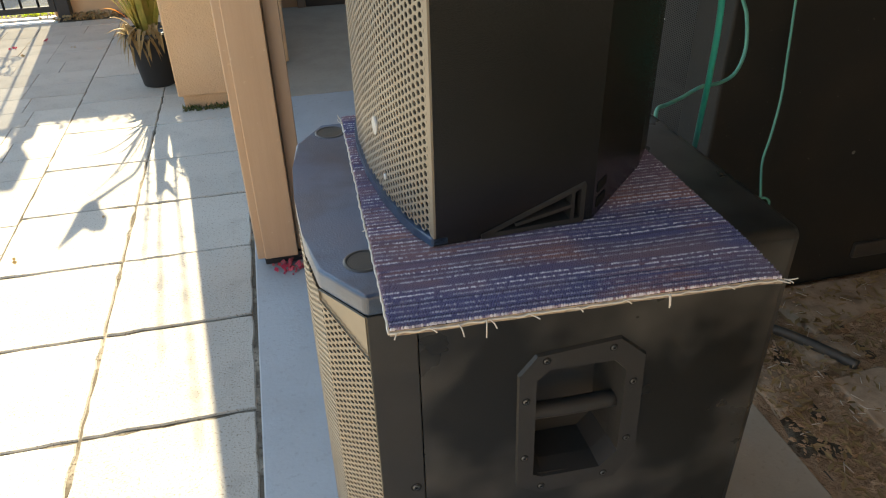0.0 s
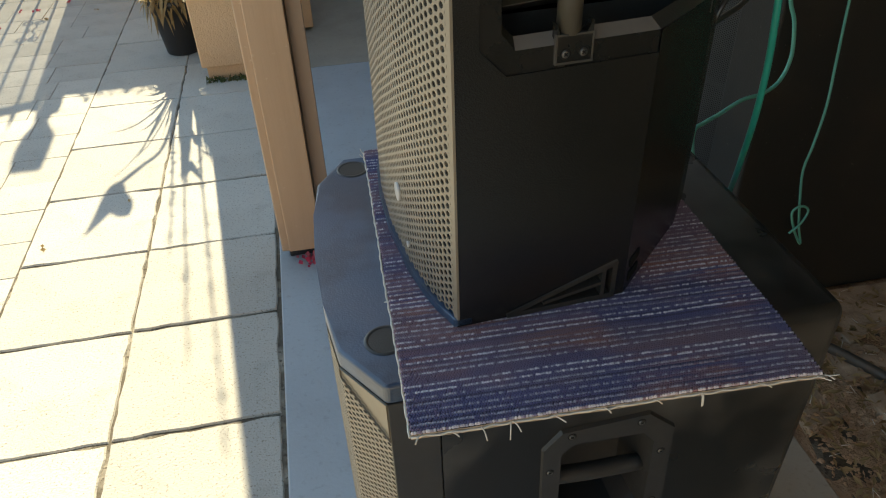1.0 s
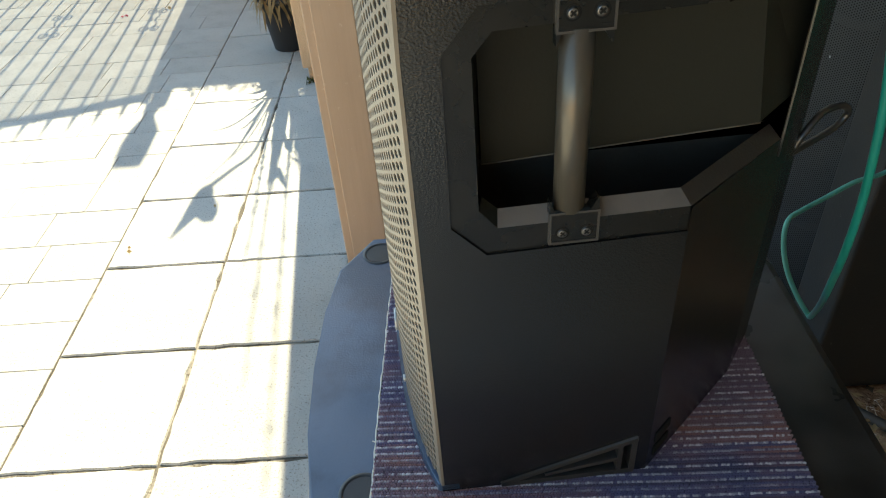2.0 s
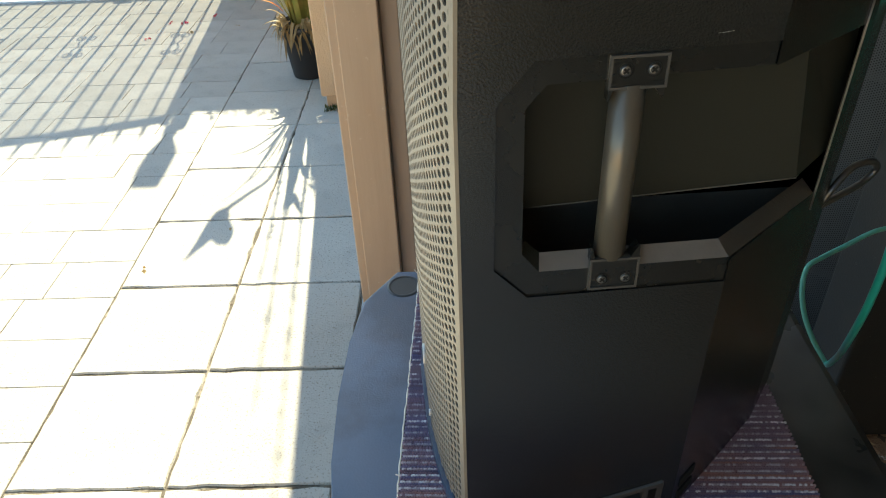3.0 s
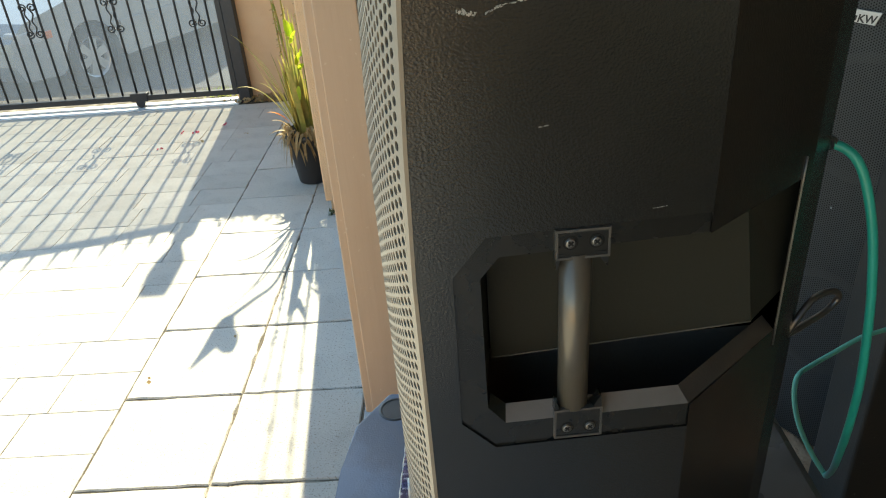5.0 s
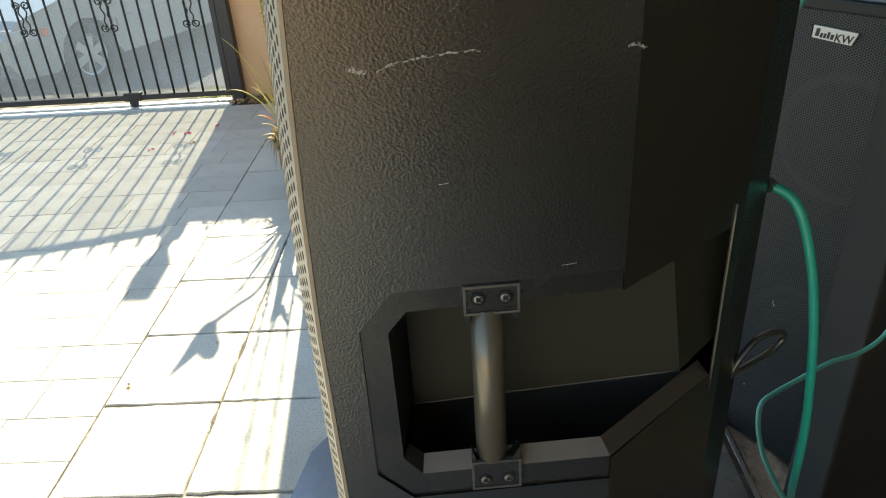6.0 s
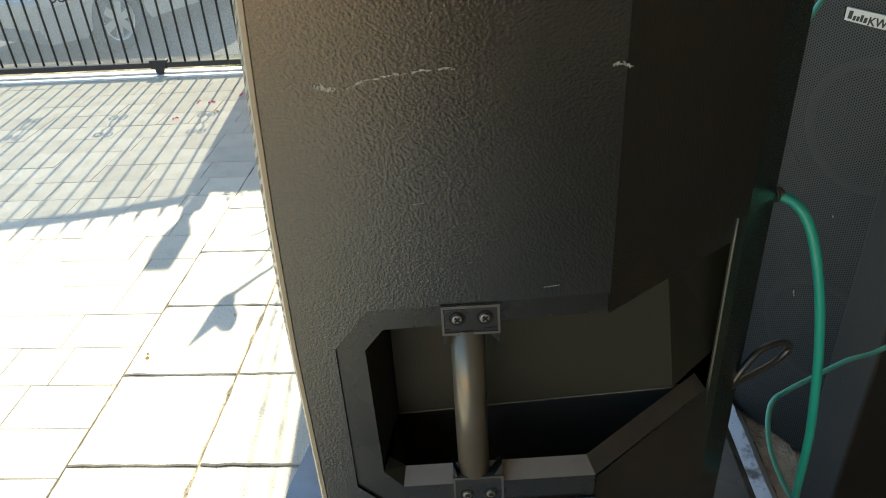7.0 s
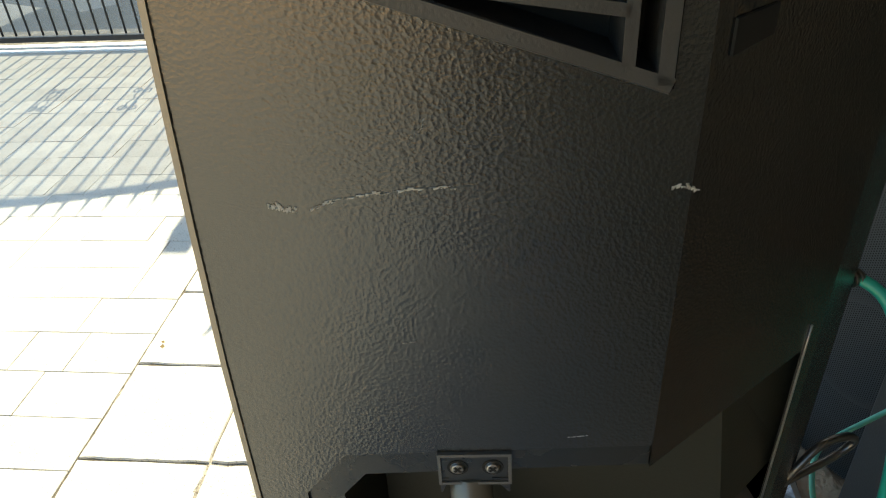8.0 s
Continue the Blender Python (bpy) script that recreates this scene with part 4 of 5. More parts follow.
scrape([(0.060, 1.3645), (0.070, 1.3655)], 0.0004, 7)


# ---- old cabinets against the house wall ----
old = thing("grille_loudspeaker", "old black loudspeaker cabinet with a dusty mesh front", "loudspeaker", pose(0.79, 2.06, 0, 0, 0, -55))
# unseen height up to KZ is added to keep sky off the subwoofer's top
KW_, KTOP, KZ = 0.40, 1.258, 2.25
part("cabinet", bbox(-0.022, KW_ + 0.022, 0.012, 0.42, 0.012, KZ, 0.006), M_OLD, old)
for x0, x1 in ((-0.022, 0.006), (KW_ - 0.006, KW_ + 0.022)):
    part("front_rail", bbox(x0, x1, -0.010, 0.0115, 0.012, KZ, 0.005, 3), M_OLD, old)
part("front_rail", bbox(0.0065, KW_ - 0.0065, -0.009, 0.0112, KTOP, KTOP + 0.026, 0.004), M_OLD, old)
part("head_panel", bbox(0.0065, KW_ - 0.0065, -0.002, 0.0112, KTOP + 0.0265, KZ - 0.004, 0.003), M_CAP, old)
perforated("mesh", [(0.006, 0.0), (KW_ - 0.006, 0.0)][::-1], 0.02, KTOP, 0.0064, 0.0019, old, M_OLDGRILLE, depth=0, sides=6)
part("cloth", bbox(0.0065, KW_ - 0.0065, 0.005, 0.0112, 0.02, KTOP - 0.001, 0.001), M_VOID, old)
for z, r in ((0.98, 0.155), (0.42, 0.155)):
    bm = bmesh.new()
    rings = [[bm.verts.new((KW_ / 2 + q * math.cos(k * math.pi / 20), y, z + q * math.sin(k * math.pi / 20))) for k in range(40)] for q, y in ((r, 0.0048), (r * 0.97, 0.0025), (r * 0.88, 0.0022), (r * 0.85, 0.0048))]
    for p, q in zip(rings, rings[1:]):
        for k in range(40):
            bm.faces.new((p[k], p[(k + 1) % 40], q[(k + 1) % 40], q[k])).smooth = True
    part("driver_ring", bm, M_OLD, old, "ring of a driver behind the mesh")
# slanted badge: maker's name as plain bars, letters KW
badge = part("badge", bmesh.new(), M_BADGE, old, "silver slanted name badge")
BZ, BX = 1.207, 0.142
bm = bmesh.new()
par = [(-0.049, -0.009), (0.041, -0.014), (0.052, 0.013), (-0.049, 0.018)]
def badge_at(a, b, y):
    return (BX + a, y, BZ + b)
quad(bm, *[badge_at(a, b, -0.006) for a, b in par])
band(bm, [badge_at(a, b, -0.006) for a, b in par], [badge_at(a, b, -0.0005) for a, b in par])
badge.data = mesh_of("badge", bm, M_BADGE)
for a0, a1, b0, b1 in ((-0.062, -0.053, -0.002, 0.015), (-0.043, -0.034, -0.005, 0.012), (-0.032, -0.026, -0.007, 0.003), (-0.024, -0.018, -0.007, 0.003), (-0.016, -0.010, -0.007, 0.007), (-0.008, -0.001, -0.008, 0.003)):
    bm = bmesh.new()
    q = [badge_at(a, b, -0.0065) for a, b in ((a0, b0), (a1, b0), (a1 + 0.002, b1), (a0 + 0.002, b1))]
    quad(bm, *q)
    band(bm, q, [(x, -0.0005, z) for x, _, z in q])
    part("bar", bm, M_INK, badge)
text = bpy.data.curves.new("letters", "FONT")
text.body, text.size, text.extrude, text.offset, text.shear = "KW", 0.024, 0.0004, 0.0005, 0.15
holder = bpy.data.objects.new("letters_source", text)
scene.collection.objects.link(holder)
bpy.context.view_layer.update()
me = bpy.data.meshes.new_from_object(holder.evaluated_get(bpy.context.evaluated_depsgraph_get()))
bpy.data.objects.remove(holder)
me.materials.clear()
me.materials.append(M_INK)
letters = new("letters", me)
letters.parent = badge
letters.matrix_local = Matrix.Translation(badge_at(0.001, -0.0105, -0.0066)) @ pose(0, 0, 0, 90, 0, 0)
for x, z, r in ((0.119, 0.504, 0.005), (0.122, 0.495, 0.004), (0.08, 0.20, 0.003), (0.17, 0.75, 0.003)):
    part("fleck", rod(bmesh.new(), (x, -0.0012, z), (x + 0.002, 0.0005, z), r, r * 0.7, 7), M_BADGE, old, "fleck of white paint")
bm = bmesh.new()
rod(bm, (0.020, -0.0008, 0.885), (0.064, -0.0008, 0.845), 0.0012, 0.0006, 5)
part("scratch", bm, M_GREY, old)
# weathered white board on the slab at the cabinet's foot
board = bmesh.new()
box(board, 0.600, 0.788, 1.45, 2.12, 0.013, 0.050)
bmesh.ops.subdivide_edges(board, edges=[e for e in board.edges if abs(e.verts[0].co.y - e.verts[1].co.y) > 0.3], cuts=24, use_grid_fill=True)
for v in board.verts:
    v.co.x += 0.004 * noise.noise((v.co.x * 9, v.co.y * 17, 1.0))
    v.co.z += 0.002 * noise.noise((v.co.x * 20, v.co.y * 21, 4.0)) if v.co.z > 0.03 else 0.0
solid("weathered_board", board, M_PLANK, "weathered white painted board with peeling dirty edge", "board")
# short black lead looped out of the loudspeaker's back
solid("jack_lead", tube(bmesh.new(), [(0.284, 0.915, 1.112), (0.318, 0.945, 1.110), (0.330, 0.950, 1.128), (0.348, 0.958, 1.147), (0.372, 0.968, 1.148), (0.384, 0.975, 1.135), (0.372, 0.972, 1.120), (0.345, 0.960, 1.112), (0.310, 0.942, 1.107)], 0.0038, 10), M_BLACKCABLE, "short black lead looped at the loudspeaker's back", "cable")

big = thing("black_cabinet", "large scuffed black plywood cabinet standing on the dirt", "cabinet")
part("box", bbox(0.842, 2.15, 1.53, 1.69, 0.012, 2.25, 0.008, 3), M_OLD, big)
for x, z in ((1.43, 0.80), (1.41, 0.62), (1.30, 0.45), (1.52, 0.56)):
    bm = bmesh.new()
    rod(bm, (x, 1.5305, z), (x, 1.5285, z), 0.006, 0.004, 10)
    part("rivet", bm, M_SCREW, big)
bm = bmesh.new()
box(bm, 1.40, 1.55, 1.515, 1.5295, 0.09, 0.14)
part("corner_plate", bevelled(bm, 0.003), M_SCREW, big, "tarnished metal corner plate")


# ---- cables ----
solid("speaker_cable", tube(bmesh.new(), [(0.296, 0.950, 1.318), (0.335, 0.968, 1.320), (0.360, 0.953, 1.304), (0.378, 0.940, 1.246), (0.394, 0.939, 1.169), (0.406, 0.943, 1.095), (0.418, 0.953, 1.025), (0.430, 0.970, 0.949), (0.456, 1.012, 0.864), (0.500, 1.082, 0.758), (0.535, 1.142, 0.680), (0.562, 1.188, 0.626), (0.568, 1.200, 0.617)], 0.0048, 12), M_GREEN, "thick teal green cable hanging from the loudspeaker's back", "cable")
bm = bmesh.new()
rod(bm, (0.286, 0.944, 1.316), (0.322, 0.963, 1.321), 0.0095, 0.0085, 14)
for k in range(4):
    c = Vector((0.322, 0.963, 1.321)).lerp(Vector((0.342, 0.971, 1.319)), k / 4)
    rod(bm, c, c + Vector((0.003, 0.0014, 0)), 0.0085 - 0.0004 * k, sides=14)
solid("cable_plug", bm, M_BLACKCABLE, "ribbed black plug of the green cable in the loudspeaker's back", "plug")
solid("looped_cord", tube(bmesh.new(), [(0.872, 1.529, 1.66), (0.86, 1.515, 1.55), (0.838, 1.505, 1.20), (0.830, 1.505, 0.99), (0.836, 1.505, 0.915), (0.855, 1.500, 0.865), (0.866, 1.495, 0.790), (0.845, 1.485, 0.738), (0.780, 1.445, 0.732), (0.710, 1.410, 0.742), (0.640, 1.375, 0.735), (0.585, 1.340, 0.738), (0.545, 1.305, 0.745), (0.536, 1.285, 0.715), (0.540, 1.26, 0.675), (0.553, 1.23, 0.640), (0.568, 1.200, 0.615)], 0.0044, 10), M_CORD, "pale green cord looping down behind the subwoofer", "cord")
solid("upper_cord", tube(bmesh.new(), [(0.30, 1.08, 1.12), (0.42, 1.30, 1.16), (0.505, 1.47, 1.245), (0.575, 1.54, 1.318), (0.640, 1.59, 1.385), (0.72, 1.64, 1.46), (0.80, 1.66, 1.50), (0.856, 1.665, 1.52), (0.868, 1.667, 1.53)], 0.0046, 10), M_CORD, "pale green cord rising to the black cabinet's top", "cord")
solid("knotted_cord", tube(bmesh.new(), [(0.975, 1.530, 1.66), (0.97, 1.520, 1.60), (0.962, 1.50, 1.30), (0.965, 1.50, 1.05), (0.972, 1.495, 0.90), (0.982, 1.49, 0.76), (0.982, 1.478, 0.66), (0.976, 1.475, 0.56), (0.968, 1.473, 0.49), (0.985, 1.472, 0.40), (1.005, 1.472, 0.32), (1.024, 1.472, 0.268), (1.020, 1.468, 0.262), (0.990, 1.464, 0.31), (0.966, 1.462, 0.365), (0.972, 1.462, 0.385), (0.995, 1.462, 0.387), (1.011, 1.462, 0.368), (0.994, 1.456, 0.337), (0.968, 1.455, 0.312)], 0.0032, 8), M_CORD, "thin green cord with a knot hanging down the black cabinet", "cord")

# ---- dirt bed: flagstones, pipe, litter ----
def flag(pts, z0, z1, label):
    bm = bmesh.new()
    prism(bm, pts, z0, z1)
    bevelled(bm, 0.006, 2)
    for v in bm.verts:
        v.co += Vector((noise.noise(v.co * 30), noise.noise(v.co * 31 + Vector((9, 0, 0))), 0.3 * noise.noise(v.co * 40))) * 0.006
    return solid("flagstone", bm, M_FLAG, label, "flagstone", group="flagstones in the dirt")


flag([(1.13, 1.30), (1.22, 1.335), (1.50, 1.37), (1.60, 1.50), (1.12, 1.515)], -0.02, 0.026, "worn brown flagstone set against the black cabinet")
flag([(1.03, 1.18), (1.22, 1.20), (1.20, 1.29), (1.05, 1.345)], -0.02, 0.018, "half-buried brown flagstone beside a grey pipe")
flag([(1.048, 0.93), (1.052, 1.125), (1.19, 1.14), (1.42, 1.02), (1.40, 0.80)], -0.02, 0.030, "large dusty brown flagstone lying in the dirt")
flag([(0.86, 1.06), (0.97, 1.09), (0.95, 1.24), (0.86, 1.26)], -0.02, 0.014, "small dusty flagstone beside the slab")
bm = bmesh.new()
tube(bm, [(0.93, 1.45, 0.024), (1.04, 1.325, 0.030), (1.10, 1.235, 0.030), (1.148, 1.155, 0.026)], 0.014, 14)
solid("pipe", bm, M_GREY, "short grey plastic pipe lying on the dirt", "pipe")
rng = random.Random(21)
bm = bmesh.new()
for k in range(2600):
    x, y = rng.uniform(0.83, 1.7), rng.uniform(0.55, 1.5)
    if rng.random() < 0.35:
        x, y = rng.gauss(0.98, 0.07), rng.uniform(0.7, 1.3)
    if x < 0.83:
        continue
    z = 0.012 + 0.014 * rng.random()
    a, l = rng.uniform(0, 6.3), rng.uniform(0.003, 0.011)
    d, w = Vector((math.cos(a), math.sin(a), rng.uniform(-.3, .3))) * l, Vector((-math.sin(a), math.cos(a), rng.uniform(-.5, .5))) * l * rng.uniform(0.3, 0.9)
    c = Vector((x, y, z))
    top_, q = c + Vector((0, 0, l * rng.uniform(0.1, 0.5))), [bm.verts.new(p) for p in (c - d, c - w, c + d, c + w)]
    t = bm.verts.new(top_)
    for i in range(4):
        bm.faces.new((q[i], q[(i + 1) % 4], t))
solid("dirt_clods", bm, M_DIRT, "small clods and crumbs of dry dirt", "dirt", kind="stuff")
bm = bmesh.new()
for k in range(1300):
    x, y = rng.uniform(0.84, 1.65), rng.uniform(0.6, 1.5)
    a, l = rng.uniform(0, 6.3), rng.uniform(0.006, 0.020)
    c, d = Vector((x, y, 0.026 + 0.008 * rng.random())), Vector((math.cos(a), math.sin(a), rng.uniform(-.25, .25))) * l
    w = d.cross(Vector((0, 0, 1))).normalized() * l * 0.35
    bm.faces.new([bm.verts.new(p) for p in (c - d, c + w + Vector((0, 0, .003)), c + d, c - w)])
solid("leaf_litter", bm, M_DRY, "dry brown leaf crumbs on the dirt", "leaves", kind="stuff")
bm = bmesh.new()
for k in range(170):
    x, y = rng.uniform(0.86, 1.65), rng.uniform(0.6, 1.5)
    a, l = rng.uniform(0, 6.3), rng.uniform(0.007, 0.018)
    c, d = Vector((x, y, 0.030 + 0.006 * rng.random())), Vector((math.cos(a), math.sin(a), rng.uniform(-.15, .15))) * l
    rod(bm, c - d, c + d, 0.0011, 0.0006, 5)
solid("straw", bm, M_THREAD, "scattered pale straw and twigs", "straw", kind="stuff")

# ---- potted plant by the pier ----
PX, PY = -0.845, 4.10
pot = thing("potted_plant", "spiky yellowing potted aloe with dry lower leaves", "plant", Matrix.Translation((PX, PY, 0)))
bm = bmesh.new()
prof = [(0.086, 0.0), (0.088, 0.004), (0.122, 0.262), (0.130, 0.264), (0.132, 0.290), (0.124, 0.292), (0.118, 0.262), (0.02, 0.255)]
rings = [[bm.verts.new((r * math.cos(k * math.pi / 16), r * math.sin(k * math.pi / 16), z + 0.001)) for k in range(32)] for r, z in prof]
for a, b in zip(rings, rings[1:]):
    for k in range(32):
        bm.faces.new((a[k], a[(k + 1) % 32], b[(k + 1) % 32], b[k])).smooth = True
bm.faces.new(rings[0][::-1]), bm.faces.new(rings[-1])
part("pot", bm, M_POT, pot, "black tapered nursery pot")


def blade(bm, root, tip, sag, width, seg=7):
    """A fleshy tapering leaf with a folded middle."""
    root, tip = Vector(root), Vector(tip)
    side = (tip - root).cross(Vector((0, 0, 1)))
    side = side.normalized() if side.length > 1e-4 else Vector((1, 0, 0))
    prev = None
    for i in range(seg + 1):
        t = i / seg
        c = root.lerp(tip, t) + Vector((0, 0, sag * 4 * t * (1 - t)))
        w = width * (1 - t) ** 0.7 * (0.6 + 1.4 * t if t < 0.3 else 1.0)
        row = [bm.verts.new(c - side * w + Vector((0, 0, w * 0.4))), bm.verts.new(c - Vector((0, 0, w * 0.2))), bm.verts.new(c + side * w + Vector((0, 0, w * 0.4)))]
        if prev:
            bm.faces.new((prev[0], prev[1], row[1], row[0])).smooth = True
            bm.faces.new((prev[1], prev[2], row[2], row[1])).smooth = True
        prev = row


rng = random.Random(33)
for k in range(40):
    a, lean = rng.uniform(0, 6.3), rng.uniform(0.03, 0.13) if k % 7 else rng.uniform(0.15, 0.28)
    bm = bmesh.new()
    blade(bm, (0.04 * math.cos(a), 0.04 * math.sin(a), 0.25), (lean * math.cos(a), lean * math.sin(a), rng.uniform(0.65, 1.02) - lean * 0.9), rng.uniform(-0.02, 0.09), rng.uniform(0.013, 0.022))
    part("leaf", bm, M_LEAF, pot)
for tx, tz in ((-0.30, 0.84), (-0.33, 0.56), (-0.22, 0.74)):
    bm = bmesh.new()
    blade(bm, (-0.03, -0.02, 0.26), (tx, -0.06, tz), 0.10, 0.014, 10)
    part("leaf", bm, M_LEAF, pot)
for k in range(14):
    bm = bmesh.new()
    x, y, z = rng.uniform(-0.03, 0.10), rng.uniform(-0.10, 0.04), rng.uniform(0.48, 0.86)
    blade(bm, (x, y, z), (x + rng.uniform(-.06, .06), y + rng.uniform(-.05, .05), z + rng.uniform(0.03, 0.09)), 0.01, rng.uniform(0.018, 0.028), 4)
    part("green_leaf", bm, M_LIME, pot)
for k in range(70):
    a = rng.uniform(2.6, 6.6)
    r = rng.uniform(0.10, 0.125)
    bm = bmesh.new()
    blade(bm, (r * math.cos(a), r * math.sin(a), rng.uniform(0.27, 0.34)), ((r + rng.uniform(0.02, 0.06)) * math.cos(a + rng.uniform(-.4, .4)), (r + rng.uniform(0.02, 0.06)) * math.sin(a), rng.uniform(0.10, 0.30)), rng.uniform(0.0, 0.03), rng.uniform(0.010, 0.018), 5)
    part("dry_leaf", bm, M_DRY, pot)
for dx, dz, tz in ((-0.17, 0.33, 0.38), (-0.20, 0.30, 0.30), (-0.18, 0.36, 0.43)):
    bm = bmesh.new()
    blade(bm, (-0.08, -0.05, dz), (dx, -0.09, tz), 0.02, 0.012, 5)
    part("dry_leaf", bm, M_FLOWER if tz > 0.4 else M_DRY, pot)
for sx, sy, h, lean in ((-0.02, 0.0, 1.62, -0.015), (0.03, 0.02, 1.86, 0.02), (-0.05, -0.02, 1.25, -0.03)):
    stalk = part("flower_stalk", tube(bmesh.new(), [(sx, sy, 0.26), (sx + lean * 0.5, sy, h * 0.6), (sx + lean, sy, h)], lambda t: 0.006 * (1 - 0.6 * t), 6, 6), M_LEAF, pot)
    bm = bmesh.new()
    for k in range(40):
        t = rng.uniform(0.35, 1.0)
        c = Vector((sx + lean * t, sy, 0.26 + (h - 0.26) * t))
        a = rng.uniform(0, 6.3)
        rod(bm, c, c + Vector((0.016 * math.cos(a), 0.016 * math.sin(a), -0.006)), 0.004, 0.003, 5)
    part("buds", bm, M_DRY, stalk, "rows of small buds")
stalk = part("leaning_stalk", tube(bmesh.new(), [(-0.03, 0, 0.26), (-0.075, 0.12, 0.62), (-0.139, 0.28, 0.93), (-0.22, 0.30, 1.03), (-0.300, 0.30, 1.11)], lambda t: 0.005 + 0.005 * t, 8, 6), M_LEAF, pot)
head = Vector((-0.029, 0.30, 0.198))
for path, low, wide in (([(-0.268, 0, 0.905), (-0.284, 0, 0.96), (-0.318, 0, 1.04), (-0.370, 0, 1.135)], 0.010, 0.036), ([(-0.292, 0.004, 0.965), (-0.262, 0.004, 1.01), (-0.238, 0.006, 1.050), (-0.226, 0.008, 1.072)], 0.020, 0.034), ([(-0.280, 0.0, 0.985), (-0.245, 0.012, 1.005), (-0.215, 0.020, 1.018)], 0.014, 0.020)):
    bm = tube(bmesh.new(), [Vector(p) + head for p in path], lambda t: low * (1 - 0.7 * t) + wide * math.sin(math.pi * min(t, 0.999) ** 0.8) * (1 - 0.35 * t), 10, 8)
    part("flower_bract", bm, M_FLOWER, stalk)

# ---- unseen round shrub beyond the garden wall, added for the paving's curved shadow edge ----
shrub = thing("shadow_shrub", "unseen round green shrub added to cast a curved shadow", "shrub", Matrix.Translation((-0.58, 6.43, 0)))
part("trunk", tube(bmesh.new(), [(0.02, 0, -0.02), (-0.01, 0.01, 0.7), (0, 0, 1.9)], lambda t: 0.045 * (1 - 0.4 * t), 9, 6), M_BROWN, shrub)
rng = random.Random(77)
verts, faces = [], []
for k in range(8200):
    d = Vector((rng.gauss(0, 1), rng.gauss(0, 1), rng.gauss(0, 1))).normalized()
    c = Vector((0, 0, 2.10)) + d * (0.45 * rng.uniform(0.2, 1.0) ** 0.35 + 0.012 * noise.noise(d * 3.0))
    a = Vector((rng.gauss(0, 1), rng.gauss(0, 1), rng.gauss(0, 1))).normalized() * rng.uniform(0.020, 0.036)
    b = a.orthogonal().normalized() * a.length * 0.55
    base = len(verts)
    verts += [tuple(p) for p in (c - a, c - b, c + a, c + b)]
    faces.append((base, base + 1, base + 2, base + 3))
me = bpy.data.meshes.new("crown")
me.from_pydata(verts, [], faces)
me.materials.append(M_MOSS)
crown = new("crown", me)
crown.parent = shrub

# ---- iron gate ----
GY = 5.72
gate = thing("iron_gate", "black wrought-iron sliding driveway gate with scroll ornaments", "gate")
GX0, GX1 = -5.6, -1.668
part("bottom_rail", bbox(GX0, GX1, GY - 0.02, GY + 0.02, 0.055, 0.095, 0.003), M_IRON, gate)


def gate_top(x):
    return 1.43 + 0.225 * (1 - ((x + 3.65) / 1.98) ** 2)


bm = bmesh.new()
xs = [GX0 + (GX1 - GX0) * k / 24 for k in range(25)]
for xa, xb in zip(xs, xs[1:]):
    za, zb = gate_top(xa), gate_top(xb)
    top4 = [bm.verts.new(p) for p in ((xa, GY - 0.02, za), (xb, GY - 0.02, zb), (xb, GY + 0.02, zb), (xa, GY + 0.02, za))]
    low4 = [bm.verts.new((v.co.x, v.co.y, v.co.z - 0.042)) for v in top4]
    bm.faces.new(top4), bm.faces.new(low4[::-1])
    for k in (0, 2):
        bm.faces.new((low4[k], low4[(k + 1) % 4], top4[(k + 1) % 4], top4[k]))
bmesh.ops.remove_doubles(bm, verts=bm.verts[:], dist=1e-5)
part("top_rail", bm, M_IRON, gate)
part("end_stile", bbox(GX1 - 0.04, GX1, GY - 0.021, GY + 0.021, 0.054, 1.452, 0.003), M_IRON, gate)
bar_mesh = mesh_of("bar", rod(rod(bmesh.new(), (0, 0, 0.09), (0, 0, 1.46), 0.0085, sides=10), (0, 0, 1.46), (0, 0, 1.57), 0.014, 0.002, 8), M_IRON)
x = GX1 - 0.11
while x > GX0:
    bar = new("bar", bar_mesh)
    bar.location = (x, GY, 0)
    bar.scale = (1, 1, (gate_top(x) + 0.02) / 1.46)
    bar.parent = gate
    x -= 0.1115


def scroll_points(turns, r0, cx, cz, sx, sz):
    return [(cx + sx * (r0 * (1 - 0.75 * t)) * math.cos(turns * 2 * math.pi * t), 0, cz + sz * (r0 * (1 - 0.75 * t)) * math.sin(turns * 2 * math.pi * t)) for t in [k / 14 for k in range(15)]]


bm = bmesh.new()
for sx in (-1, 1):
    for cz, sz in ((0.185, 1), (0.0, -1)):
        tube(bm, scroll_points(1.3, 0.030, sx * 0.036, cz, -sx, sz), 0.0058, 6, 3)
    tube(bm, [(sx * 0.008, 0, 0.185), (sx * 0.030, 0, 0.14), (sx * 0.010, 0, 0.09), (sx * 0.026, 0, 0.045), (sx * 0.008, 0, 0.0)], 0.0058, 6, 5)
scroll_mesh = mesh_of("scroll", bm, M_IRON)
x = -1.862
while x > GX0:
    ob = new("scroll", scroll_mesh)
    ob.location = (x, GY - 0.012, 0.60)
    ob.parent = gate
    x -= 0.600
bm = bmesh.new()
for xa, xb in zip(xs, xs[1:]):
    quad(bm, (xa, GY + 0.024, 0.09), (xb, GY + 0.024, 0.09), (xb, GY + 0.024, gate_top(xb) - 0.02), (xa, GY + 0.024, gate_top(xa) - 0.02))
bmesh.ops.remove_doubles(bm, verts=bm.verts[:], dist=1e-5)
part("mesh_screen", bm, M_SCREEN, gate, "thin hazy grey mesh screen behind the bars")
